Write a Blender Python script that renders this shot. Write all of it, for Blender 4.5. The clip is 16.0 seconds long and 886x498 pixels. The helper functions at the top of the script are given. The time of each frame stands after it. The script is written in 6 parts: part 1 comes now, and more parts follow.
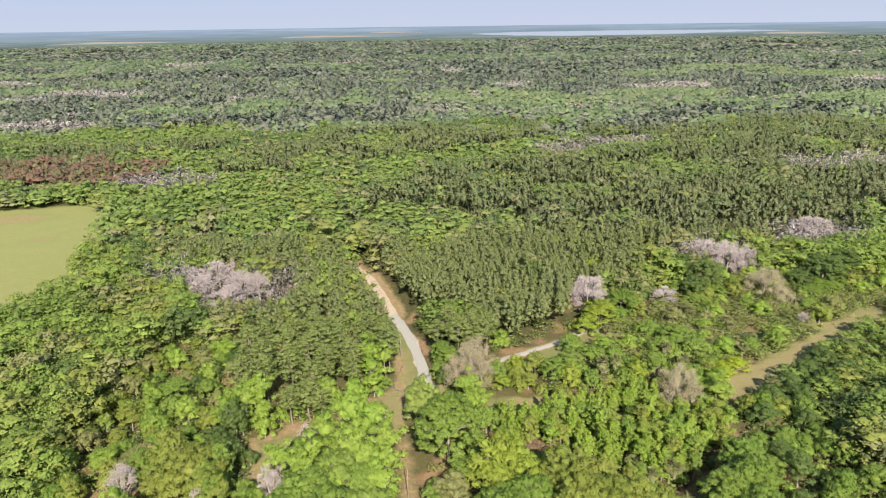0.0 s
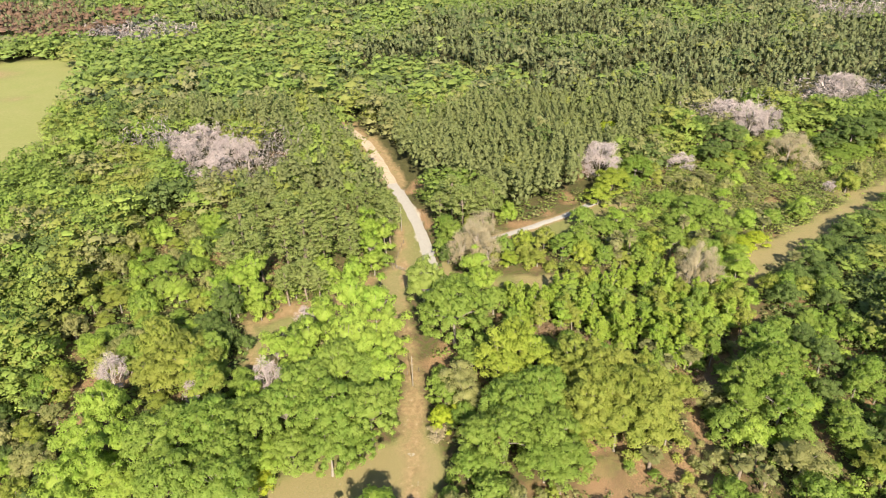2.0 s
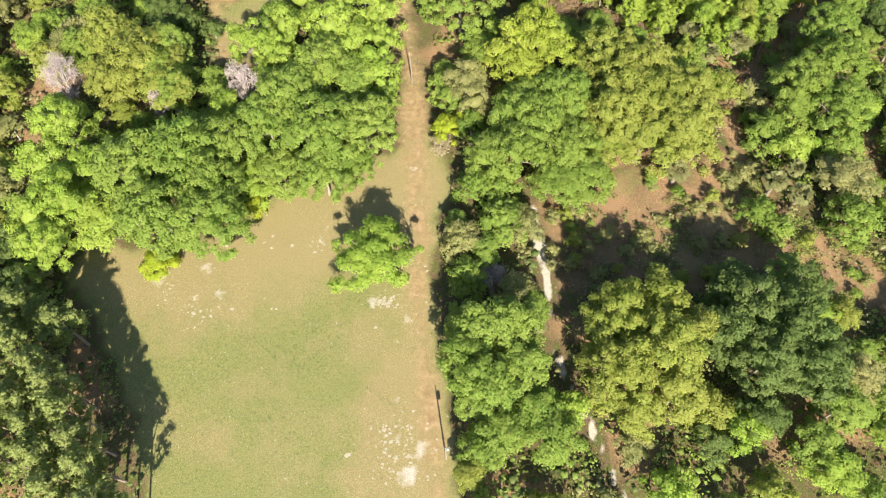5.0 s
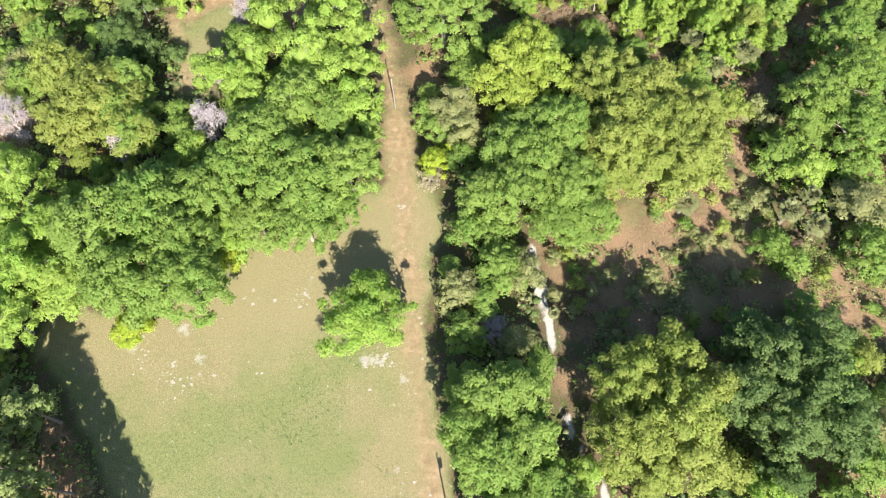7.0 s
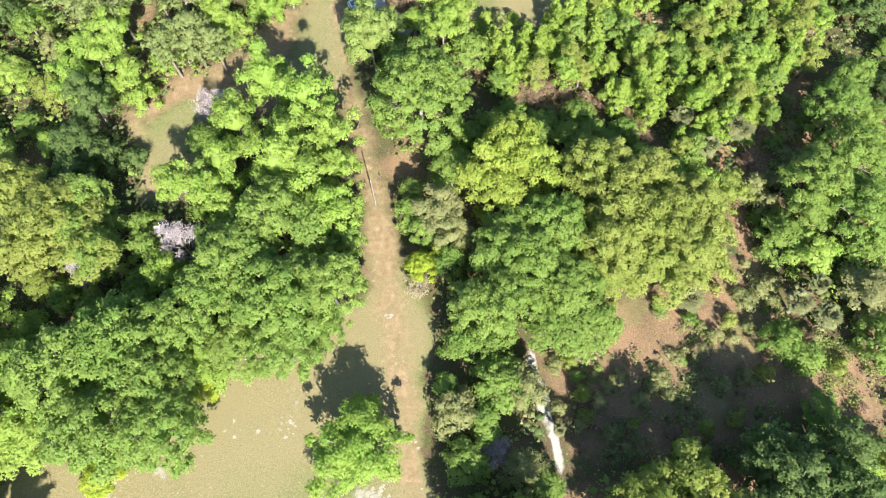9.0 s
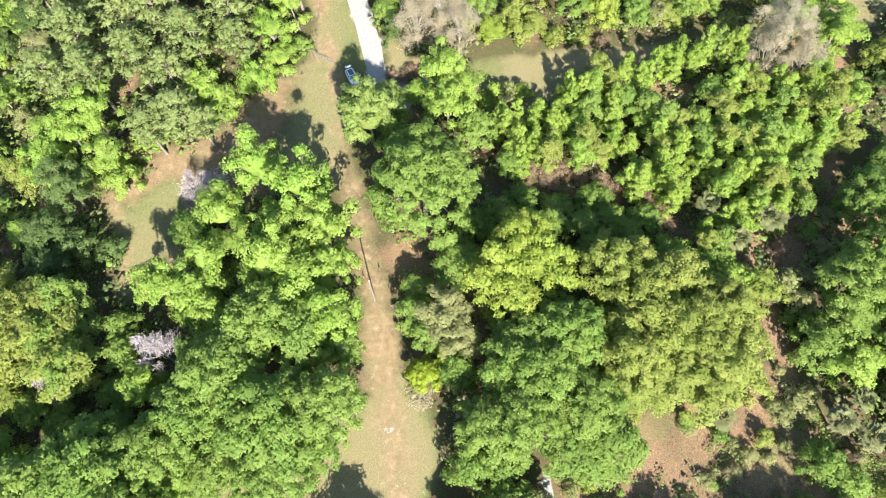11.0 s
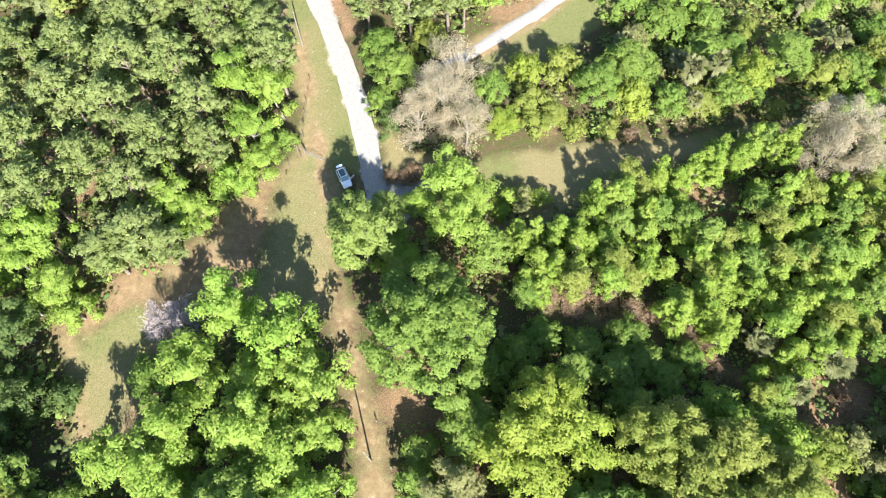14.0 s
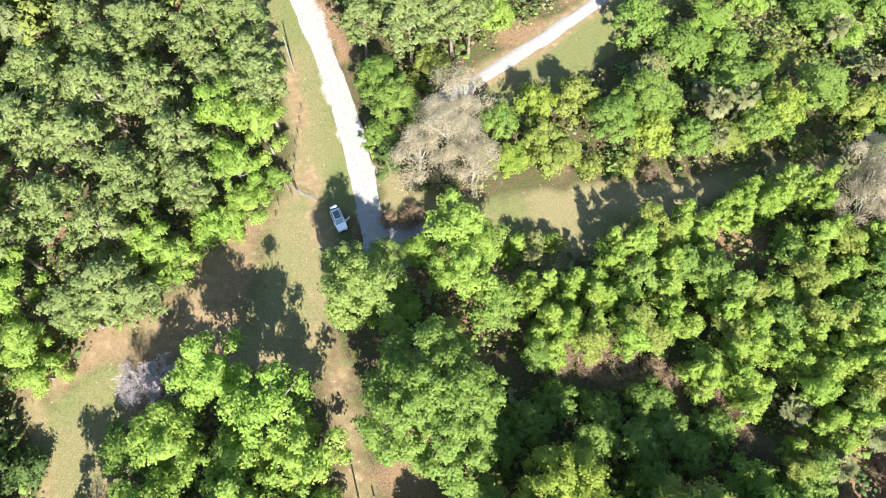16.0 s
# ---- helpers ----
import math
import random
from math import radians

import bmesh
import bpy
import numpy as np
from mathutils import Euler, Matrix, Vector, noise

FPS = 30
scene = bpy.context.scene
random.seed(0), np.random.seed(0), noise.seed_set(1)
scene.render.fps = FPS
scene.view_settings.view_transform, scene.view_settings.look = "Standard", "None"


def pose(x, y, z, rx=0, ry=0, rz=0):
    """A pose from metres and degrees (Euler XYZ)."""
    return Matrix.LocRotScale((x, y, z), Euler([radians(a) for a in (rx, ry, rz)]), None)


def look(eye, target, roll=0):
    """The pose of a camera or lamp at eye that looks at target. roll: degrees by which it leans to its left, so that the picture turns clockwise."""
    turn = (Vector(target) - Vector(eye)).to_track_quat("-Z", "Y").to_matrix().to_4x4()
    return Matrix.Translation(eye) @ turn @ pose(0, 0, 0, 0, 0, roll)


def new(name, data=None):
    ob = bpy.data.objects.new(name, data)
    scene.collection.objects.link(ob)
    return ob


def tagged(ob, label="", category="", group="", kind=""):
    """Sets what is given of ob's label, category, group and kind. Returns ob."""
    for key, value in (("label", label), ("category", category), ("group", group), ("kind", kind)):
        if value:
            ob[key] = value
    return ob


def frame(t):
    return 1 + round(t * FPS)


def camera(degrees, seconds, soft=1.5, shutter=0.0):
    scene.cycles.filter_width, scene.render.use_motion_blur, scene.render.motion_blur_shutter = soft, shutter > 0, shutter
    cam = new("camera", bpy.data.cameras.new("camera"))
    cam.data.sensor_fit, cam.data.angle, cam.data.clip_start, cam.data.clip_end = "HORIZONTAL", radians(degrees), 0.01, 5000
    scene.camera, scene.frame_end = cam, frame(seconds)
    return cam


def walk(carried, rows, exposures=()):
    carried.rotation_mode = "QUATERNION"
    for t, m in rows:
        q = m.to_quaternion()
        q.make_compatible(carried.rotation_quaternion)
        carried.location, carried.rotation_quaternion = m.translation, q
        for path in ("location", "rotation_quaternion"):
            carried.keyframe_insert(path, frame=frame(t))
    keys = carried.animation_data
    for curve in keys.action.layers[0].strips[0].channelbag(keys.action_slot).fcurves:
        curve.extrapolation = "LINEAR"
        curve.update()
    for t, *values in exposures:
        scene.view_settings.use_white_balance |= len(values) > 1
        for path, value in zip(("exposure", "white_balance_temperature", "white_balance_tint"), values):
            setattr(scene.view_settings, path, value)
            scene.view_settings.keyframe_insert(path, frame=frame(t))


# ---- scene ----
cam = camera(65.9, 16.0, soft=1.1)
PATH = [
    (0, (2.216, 2.276, 112.902), (2.209, 4.175, 112.274), -0.9),
    (0.5, (1.389, 6.682, 112.615), (1.384, 8.546, 111.892), -0.8),
    (1, (0.617, 11.228, 112.353), (0.616, 13.039, 111.505), -0.9),
    (1.5, (0.199, 15.91, 112.139), (0.197, 17.672, 111.193), -0.9),
    (2, (0.093, 20.44, 111.972), (0.089, 22.161, 110.952), -1.0),
    (2.5, (-0.026, 24.873, 111.77), (-0.032, 26.531, 110.652), -1.2),
    (3, (-0.147, 29.534, 111.642), (-0.159, 31.061, 110.35), -1.4),
    (3.5, (-0.204, 34.338, 111.503), (-0.221, 35.715, 110.052), -1.7),
    (4, (-0.117, 38.999, 111.353), (-0.141, 40.212, 109.763), -2.2),
    (4.2, (-0.128, 40.859, 111.317), (-0.155, 42.002, 109.677), -2.4),
    (6.3, (-1.058, 60.218, 110.608), (-1.084, 61.004, 108.769), -3.5),
    (6.5, (-1.126, 62.121, 110.559), (-1.15, 62.91, 108.721), -3.4),
    (7, (-1.197, 66.842, 110.417), (-1.188, 67.639, 108.582), -3.2),
    (7.5, (-1.179, 71.543, 110.391), (-1.117, 72.344, 108.559), -3.0),
    (8, (-1.133, 76.365, 110.304), (-1.07, 77.17, 108.474), -3.0),
    (8.5, (-1.305, 80.928, 110.238), (-1.237, 81.739, 108.412), -2.7),
    (9, (-1.439, 85.47, 110.131), (-1.365, 86.287, 108.307), -2.3),
    (9.2, (-1.387, 87.283, 110.058), (-1.314, 88.102, 108.235), -2.3),
    (11.3, (0.186, 106.626, 106.893), (0.262, 107.463, 105.078), -2.3),
    (11.5, (0.252, 108.638, 106.693), (0.33, 109.473, 104.878), -2.3),
    (12, (0.508, 113.538, 105.679), (0.586, 114.367, 103.861), -2.2),
    (12.5, (0.938, 118.3, 104.494), (1.017, 119.128, 102.675), -2.2),
    (13, (1.302, 122.862, 103.342), (1.382, 123.688, 101.523), -2.1),
    (13.5, (1.587, 127.162, 102.209), (1.669, 127.986, 100.389), -2.0),
    (14, (1.887, 131.037, 101.029), (1.97, 131.86, 99.208), -1.9),
    (14.5, (2.141, 134.441, 99.73), (2.225, 135.263, 97.908), -1.9),
    (15, (2.302, 137.429, 98.426), (2.387, 138.252, 96.605), -1.8),
    (15.5, (2.269, 139.991, 97.156), (2.358, 140.812, 95.335), -1.5),
    (16, (2.106, 142.485, 95.947), (2.2, 143.295, 94.121), -1.0),
]
# the picture is warmer while the camera tips down, and a little lighter at the end
EXPOSURES = [(0, 1.57, 7450, 10), (1, 1.71, 8100, 10), (4.2, 1.93, 8250, 10), (6.3, 2.06, 6750, 10), (9, 2.16, 6560, 10), (12, 2.24, 6560, 10), (16, 2.24, 6500, 10)]
walk(cam, [(t, look(eye, target, roll)) for t, eye, target, roll in PATH], EXPOSURES)

# ---- world, sun and exposure ----
SUN_UP, SUN_TURN = 36.7, 172.0
world = bpy.data.worlds.new("world")
scene.world = world
world.use_nodes = True
wn = world.node_tree.nodes
sky = wn.new("ShaderNodeTexSky")
sky.sky_type = "NISHITA"
sky.sun_disc = False
sky.sun_elevation, sky.sun_rotation = radians(SUN_UP), radians(SUN_TURN)
sky.air_density, sky.dust_density, sky.ozone_density = 1.0, 0.4, 1.6
wn["Background"].inputs["Strength"].default_value = 0.088
world.node_tree.links.new(sky.outputs[0], wn["Background"].inputs["Color"])
lamp = bpy.data.lights.new("sun", "SUN")
lamp.energy, lamp.angle, lamp.color = 4.9, radians(0.55), (1.0, 0.95, 0.87)
to_sun = Vector((0.138 * math.cos(radians(SUN_UP)), -0.99 * math.cos(radians(SUN_UP)), math.sin(radians(SUN_UP))))
sun = new("sun", lamp)
sun.rotation_euler = to_sun.to_track_quat("Z", "Y").to_euler()
sun.location = (40, -200, 250)


# ---- materials ----
def nodes_of(name):
    m = bpy.data.materials.new(name)
    m.use_nodes = True
    nt = m.node_tree
    return m, nt, nt.nodes["Principled BSDF"]


def add(nt, kind, **inputs):
    n = nt.nodes.new(kind)
    for k, v in inputs.items():
        n.inputs[k.replace("_", " ")].default_value = v
    return n


def noise_of(nt, scale, detail=4.0, rough=0.6):
    geo = nt.nodes.new("ShaderNodeNewGeometry")
    n = add(nt, "ShaderNodeTexNoise", Scale=scale, Detail=detail, Roughness=rough)
    nt.links.new(geo.outputs["Position"], n.inputs["Vector"])
    return n


def ramp(nt, source, lo, hi):
    r = nt.nodes.new("ShaderNodeMapRange")
    r.inputs["From Min"].default_value, r.inputs["From Max"].default_value = lo, hi
    nt.links.new(source, r.inputs["Value"])
    return r.outputs["Result"]


def mixed(nt, factor, a, b, blend="MIX"):
    """The mix of two colours, each a tuple or a socket."""
    n = nt.nodes.new("ShaderNodeMix")
    n.data_type, n.blend_type = "RGBA", blend
    for sock, v in ((n.inputs[0], factor), (n.inputs[6], a), (n.inputs[7], b)):
        if isinstance(v, (int, float)):
            sock.default_value = v
        elif isinstance(v, tuple):
            sock.default_value = (*v, 1)
        else:
            nt.links.new(v, sock)
    return n.outputs[2]


def bumped(nt, bsdf, source, strength, distance):
    b = add(nt, "ShaderNodeBump", Strength=strength, Distance=distance)
    nt.links.new(source, b.inputs["Height"])
    nt.links.new(b.outputs[0], bsdf.inputs["Normal"])


def foliage(name, c1, c2, stuff=False, through_light=0.3, fine=3.6):
    """Leaves: two tones from plant to plant, a third from leaf cluster to leaf cluster."""
    m, nt, p = nodes_of(name)
    if stuff:
        src = nt.nodes.new("ShaderNodeAttribute")
        src.attribute_name = "tint"
        tone = src.outputs["Fac"]
    else:
        tone = nt.nodes.new("ShaderNodeObjectInfo").outputs["Random"]
    col = mixed(nt, tone, c1, c2)
    isl = nt.nodes.new("ShaderNodeNewGeometry").outputs["Random Per Island"]
    hsv = nt.nodes.new("ShaderNodeHueSaturation")
    nt.links.new(col, hsv.inputs["Color"])
    scl = nt.nodes.new("ShaderNodeMath")
    scl.operation = "MULTIPLY_ADD"
    nt.links.new(isl, scl.inputs[0])
    scl.inputs[1].default_value, scl.inputs[2].default_value = (0.18, 0.91) if stuff else (0.26, 0.87)
    nt.links.new(scl.outputs[0], hsv.inputs["Value"])
    n = noise_of(nt, 0.45, 3)
    warm = mixed(nt, ramp(nt, n.outputs["Fac"], 0.35, 0.75), hsv.outputs[0], (c2[0] * 1.06, c2[1] * 1.02, c2[2]))
    n2 = noise_of(nt, fine, 4, 0.7)
    out = mixed(nt, ramp(nt, n2.outputs["Fac"], 0.3, 0.7), mixed(nt, 1.0, warm, (0.80, 0.82, 0.82), "MULTIPLY"), mixed(nt, 1.0, warm, (1.06, 1.06, 1.02), "MULTIPLY"))
    nt.links.new(out, p.inputs["Base Color"])
    p.inputs["Roughness"].default_value = 0.55
    p.inputs["Specular IOR Level"].default_value = 0.14
    if not stuff:
        bumped(nt, p, n2.outputs["Fac"], 0.6, 0.2)
    tr = nt.nodes.new("ShaderNodeBsdfTranslucent")
    nt.links.new(mixed(nt, 1.0, out, (1.28, 1.42, 1.2), "MULTIPLY"), tr.inputs["Color"])
    mx = nt.nodes.new("ShaderNodeMixShader")
    mx.inputs[0].default_value = through_light
    nt.links.new(p.outputs[0], mx.inputs[1])
    nt.links.new(tr.outputs[0], mx.inputs[2])
    nt.links.new(mx.outputs[0], nt.nodes["Material Output"].inputs["Surface"])
    return m


def plain(name, c1, c2, scale, rough=0.8, metal=0.0, bump=0.3, depth=0.02):
    """A surface of two tones in noise."""
    m, nt, p = nodes_of(name)
    n = noise_of(nt, scale, 5)
    nt.links.new(mixed(nt, ramp(nt, n.outputs["Fac"], 0.3, 0.7), c1, c2), p.inputs["Base Color"])
    p.inputs["Roughness"].default_value, p.inputs["Metallic"].default_value = rough, metal
    bumped(nt, p, n.outputs["Fac"], bump, depth)
    return m


TONES = {
    "oak": ((0.132, 0.253, 0.040), (0.198, 0.314, 0.057)),
    "bright": ((0.186, 0.338, 0.046), (0.254, 0.390, 0.066)),
    "gold": ((0.228, 0.356, 0.030), (0.286, 0.388, 0.040)),
    "olive": ((0.181, 0.270, 0.043), (0.237, 0.309, 0.060)),
    "dark": ((0.083, 0.158, 0.036), (0.120, 0.200, 0.048)),
    "shade": ((0.188, 0.250, 0.072), (0.256, 0.300, 0.098)),
    "moss": ((0.185, 0.305, 0.052), (0.235, 0.340, 0.075)),
    "yellow": ((0.201, 0.319, 0.040), (0.256, 0.354, 0.052)),
    "young": ((0.180, 0.318, 0.042), (0.248, 0.372, 0.058)),
    "budding": ((0.325, 0.298, 0.208), (0.412, 0.386, 0.280)),
    "pine": ((0.176, 0.262, 0.064), (0.224, 0.310, 0.088)),
    "bare": ((0.262, 0.246, 0.242), (0.345, 0.326, 0.322)),
    "brush": ((0.225, 0.168, 0.108), (0.310, 0.246, 0.166)),
    "rust": ((0.170, 0.135, 0.058), (0.215, 0.160, 0.075)),
    "palm": ((0.094, 0.118, 0.044), (0.132, 0.147, 0.062)),
}
TONES = {k: tuple((c[0] * (1.0 if k in ("bare", "budding", "palm", "brush") else 1.08), c[1] * 0.93, c[2] * (1.0 if k in ("bare", "budding", "palm", "brush") else 1.32)) for c in ab) for k, ab in TONES.items()}
LEAF = {k: foliage(k + "_leaves", a, b, through_light=0.12 if k in ("bare", "palm") else 0.56) for k, (a, b) in TONES.items()}


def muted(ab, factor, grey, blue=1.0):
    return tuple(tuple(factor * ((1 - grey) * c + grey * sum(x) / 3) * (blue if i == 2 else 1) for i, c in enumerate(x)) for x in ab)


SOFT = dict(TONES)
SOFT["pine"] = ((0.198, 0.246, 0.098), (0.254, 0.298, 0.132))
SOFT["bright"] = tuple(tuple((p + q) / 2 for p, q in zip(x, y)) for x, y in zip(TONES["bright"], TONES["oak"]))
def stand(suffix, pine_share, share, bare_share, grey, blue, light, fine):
    """Leaf materials of joined woods, duller with distance: haze is mixed into their colours."""
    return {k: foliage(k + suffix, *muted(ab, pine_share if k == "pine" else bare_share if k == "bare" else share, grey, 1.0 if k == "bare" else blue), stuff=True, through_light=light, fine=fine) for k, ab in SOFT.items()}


# grey and blue shares paint distance haze into the leaves, most in the last set
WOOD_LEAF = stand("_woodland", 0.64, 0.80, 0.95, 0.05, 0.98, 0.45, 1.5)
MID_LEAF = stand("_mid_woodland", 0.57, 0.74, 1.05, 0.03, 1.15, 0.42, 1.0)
HAZED_LEAF = stand("_hazed_woodland", 0.59, 0.70, 1.2, 0.14, 1.65, 0.35, 0.4)
LIMB_BARK = plain("pale_limb_bark", (0.122, 0.108, 0.094), (0.223, 0.205, 0.187), 2.5, 0.95, bump=0.7, depth=0.04)
BARK = plain("bark", (0.085, 0.066, 0.052), (0.180, 0.150, 0.128), 2.5, 0.95, bump=0.8, depth=0.05)
GREY_BARK = plain("grey_bark", (0.263, 0.234, 0.216), (0.393, 0.356, 0.337), 2.0, 0.95, bump=0.6, depth=0.03)
GRAVEL = plain("white_gravel", (0.165, 0.160, 0.153), (0.246, 0.241, 0.234), 3.4, 0.95, bump=0.4, depth=0.05)
WHITE_SAND = plain("white_sand", (0.150, 0.138, 0.100), (0.240, 0.226, 0.190), 3.0, 0.95, bump=0.4, depth=0.03)
SANDY = plain("sandy_gravel", (0.215, 0.166, 0.116), (0.310, 0.268, 0.215), 0.9, 0.95, bump=0.5, depth=0.04)
POLE_WOOD = plain("weathered_pole_wood", (0.120, 0.105, 0.090), (0.195, 0.176, 0.150), 6, 0.85, bump=0.3)
POST_WOOD = plain("weathered_post_wood", (0.080, 0.065, 0.050), (0.150, 0.130, 0.105), 8, 0.9)
STEEL = plain("galvanised_steel", (0.26, 0.27, 0.28), (0.36, 0.37, 0.38), 12, 0.5, 0.8, 0.1)
DARK_STEEL = plain("dark_steel", (0.03, 0.03, 0.03), (0.06, 0.06, 0.06), 9, 0.5, 0.6, 0.1)
PAINT = plain("white_car_paint", (0.76, 0.77, 0.78), (0.82, 0.83, 0.84), 0.8, 0.22, 0.0, 0.02)
BLACK = plain("black_plastic", (0.012, 0.012, 0.013), (0.025, 0.025, 0.026), 15, 0.6, 0.0, 0.1)
TYRE = plain("tyre_rubber", (0.015, 0.015, 0.015), (0.03, 0.03, 0.03), 20, 0.9)
SEAT = plain("dark_seat_cloth", (0.03, 0.03, 0.032), (0.05, 0.05, 0.052), 20, 0.9)
LAMP_RED, _nt, _p = nodes_of("red_lamp_lens")
_p.inputs["Base Color"].default_value, _p.inputs["Roughness"].default_value = (0.4, 0.01, 0.01, 1), 0.2
LAMP_CLEAR, _nt, _p = nodes_of("clear_lamp_lens")
_p.inputs["Base Color"].default_value, _p.inputs["Roughness"].default_value = (0.7, 0.72, 0.75, 1), 0.15
# windscreen glass: the sky's reflection is painted in as a pale teal base
SKY_GLASS, _nt, _p = nodes_of("sky_sheen_car_glass")
_p.inputs["Base Color"].default_value, _p.inputs["Roughness"].default_value = (0.07, 0.17, 0.20, 1), 0.05
_p.inputs["Coat Weight"].default_value = 1.0
GLASS, _nt, _p = nodes_of("tinted_car_glass")
_p.inputs["Base Color"].default_value, _p.inputs["Roughness"].default_value = (0.03, 0.065, 0.075, 1), 0.04
_p.inputs["Coat Weight"].default_value = 1.0


def ground_material():
    """Leaf litter, with grass, tan earth, red earth and white sand laid over it by the sheet's own cover values."""
    m, nt, p = nodes_of("ground_cover")

    def cover(name):
        a = nt.nodes.new("ShaderNodeAttribute")
        a.attribute_name = name
        return a.outputs["Fac"]

    big, mid, fine = noise_of(nt, 0.09, 4), noise_of(nt, 0.7, 5, 0.65), noise_of(nt, 5.0, 4, 0.75)

    def edge(name, soft=0.22):
        """The cover's value broken up by noise."""
        s = nt.nodes.new("ShaderNodeMath")
        s.operation = "MULTIPLY_ADD"
        nt.links.new(mid.outputs["Fac"], s.inputs[0])
        s.inputs[1].default_value = 0.5
        nt.links.new(cover(name), s.inputs[2])
        return ramp(nt, s.outputs[0], 0.75 - soft, 0.75 + soft)

    blotch, patch = noise_of(nt, 2.1, 4, 0.7), noise_of(nt, 0.28, 5, 0.6)
    f = ramp(nt, fine.outputs["Fac"], 0.38, 0.62)
    litter = mixed(nt, f, (0.040, 0.030, 0.018), (0.108, 0.078, 0.047))
    litter = mixed(nt, ramp(nt, mid.outputs["Fac"], 0.44, 0.58), litter, mixed(nt, f, (0.030, 0.040, 0.012), (0.070, 0.084, 0.026)))
    grass = mixed(nt, f, (0.085, 0.095, 0.036), (0.140, 0.144, 0.060))
    grass = mixed(nt, ramp(nt, blotch.outputs["Fac"], 0.52, 0.62), grass, mixed(nt, f, (0.062, 0.080, 0.029), (0.098, 0.114, 0.046)))
    straw = mixed(nt, f, (0.122, 0.103, 0.052), (0.189, 0.159, 0.088))
    straw = mixed(nt, ramp(nt, blotch.outputs["Fac"], 0.50, 0.66), straw, mixed(nt, f, (0.103, 0.103, 0.044), (0.150, 0.141, 0.068)))
    grass = mixed(nt, ramp(nt, big.outputs["Fac"], 0.48, 0.80), grass, straw)
    earth = mixed(nt, ramp(nt, mid.outputs["Fac"], 0.36, 0.64), (0.142, 0.101, 0.057), (0.213, 0.157, 0.095))
    earth = mixed(nt, ramp(nt, patch.outputs["Fac"], 0.48, 0.62), earth, mixed(nt, f, (0.120, 0.102, 0.051), (0.179, 0.145, 0.081)))
    red = mixed(nt, f, (0.105, 0.064, 0.038), (0.232, 0.150, 0.094))
    red = mixed(nt, ramp(nt, blotch.outputs["Fac"], 0.54, 0.64), red, mixed(nt, f, (0.060, 0.056, 0.026), (0.118, 0.102, 0.054)))
    sand = mixed(nt, f, (0.212, 0.196, 0.175), (0.310, 0.300, 0.282))
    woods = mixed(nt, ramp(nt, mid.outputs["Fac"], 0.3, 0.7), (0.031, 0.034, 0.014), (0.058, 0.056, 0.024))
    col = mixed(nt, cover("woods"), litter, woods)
    for name, c in (("red", red), ("grass", grass), ("straw", straw), ("earth", earth), ("sand", sand)):
        col = mixed(nt, edge(name, 0.12 if name == "sand" else 0.24), col, c)
    fleck = noise_of(nt, 1.4, 3, 0.5)
    col = mixed(nt, ramp(nt, fleck.outputs["Fac"], 0.67, 0.74), col, mixed(nt, 0.5, col, sand))
    grain = noise_of(nt, 13.0, 3, 0.7)
    col = mixed(nt, ramp(nt, grain.outputs["Fac"], 0.36, 0.64), mixed(nt, 1.0, col, (0.74, 0.75, 0.72), "MULTIPLY"), mixed(nt, 1.0, col, (1.20, 1.19, 1.16), "MULTIPLY"))
    col = mixed(nt, cover("pasture"), col, mixed(nt, ramp(nt, mid.outputs["Fac"], 0.3, 0.7), (0.122, 0.136, 0.048), mixed(nt, ramp(nt, big.outputs["Fac"], 0.35, 0.65), (0.140, 0.156, 0.056), (0.172, 0.166, 0.074))))
    nt.links.new(col, p.inputs["Base Color"])
    p.inputs["Roughness"].default_value = 0.95
    p.inputs["Specular IOR Level"].default_value = 0.15
    bumped(nt, p, fine.outputs["Fac"], 0.5, 0.08)
    return m


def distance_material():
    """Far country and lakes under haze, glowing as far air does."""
    m, nt, p = nodes_of("far_country_haze")
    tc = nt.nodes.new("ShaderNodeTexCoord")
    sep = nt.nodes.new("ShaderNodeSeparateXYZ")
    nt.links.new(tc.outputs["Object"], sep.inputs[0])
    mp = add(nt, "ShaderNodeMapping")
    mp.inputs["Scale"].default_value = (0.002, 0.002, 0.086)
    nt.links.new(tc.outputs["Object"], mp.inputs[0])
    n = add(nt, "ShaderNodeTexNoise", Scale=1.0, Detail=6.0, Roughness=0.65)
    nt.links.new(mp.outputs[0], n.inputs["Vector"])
    # daylight and haze are painted as glow, paler and bluer towards the horizon
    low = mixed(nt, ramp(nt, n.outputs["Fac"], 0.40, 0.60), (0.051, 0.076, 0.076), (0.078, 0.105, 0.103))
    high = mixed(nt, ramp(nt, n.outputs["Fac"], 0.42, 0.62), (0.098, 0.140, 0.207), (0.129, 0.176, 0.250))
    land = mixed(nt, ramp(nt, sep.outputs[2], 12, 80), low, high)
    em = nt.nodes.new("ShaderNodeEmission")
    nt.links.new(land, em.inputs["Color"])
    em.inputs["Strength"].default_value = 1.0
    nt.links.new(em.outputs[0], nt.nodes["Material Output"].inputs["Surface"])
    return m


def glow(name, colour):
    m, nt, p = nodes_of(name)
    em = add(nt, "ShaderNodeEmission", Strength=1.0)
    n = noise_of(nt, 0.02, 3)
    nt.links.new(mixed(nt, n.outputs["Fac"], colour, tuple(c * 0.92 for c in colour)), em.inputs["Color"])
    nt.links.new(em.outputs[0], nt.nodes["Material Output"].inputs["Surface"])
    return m


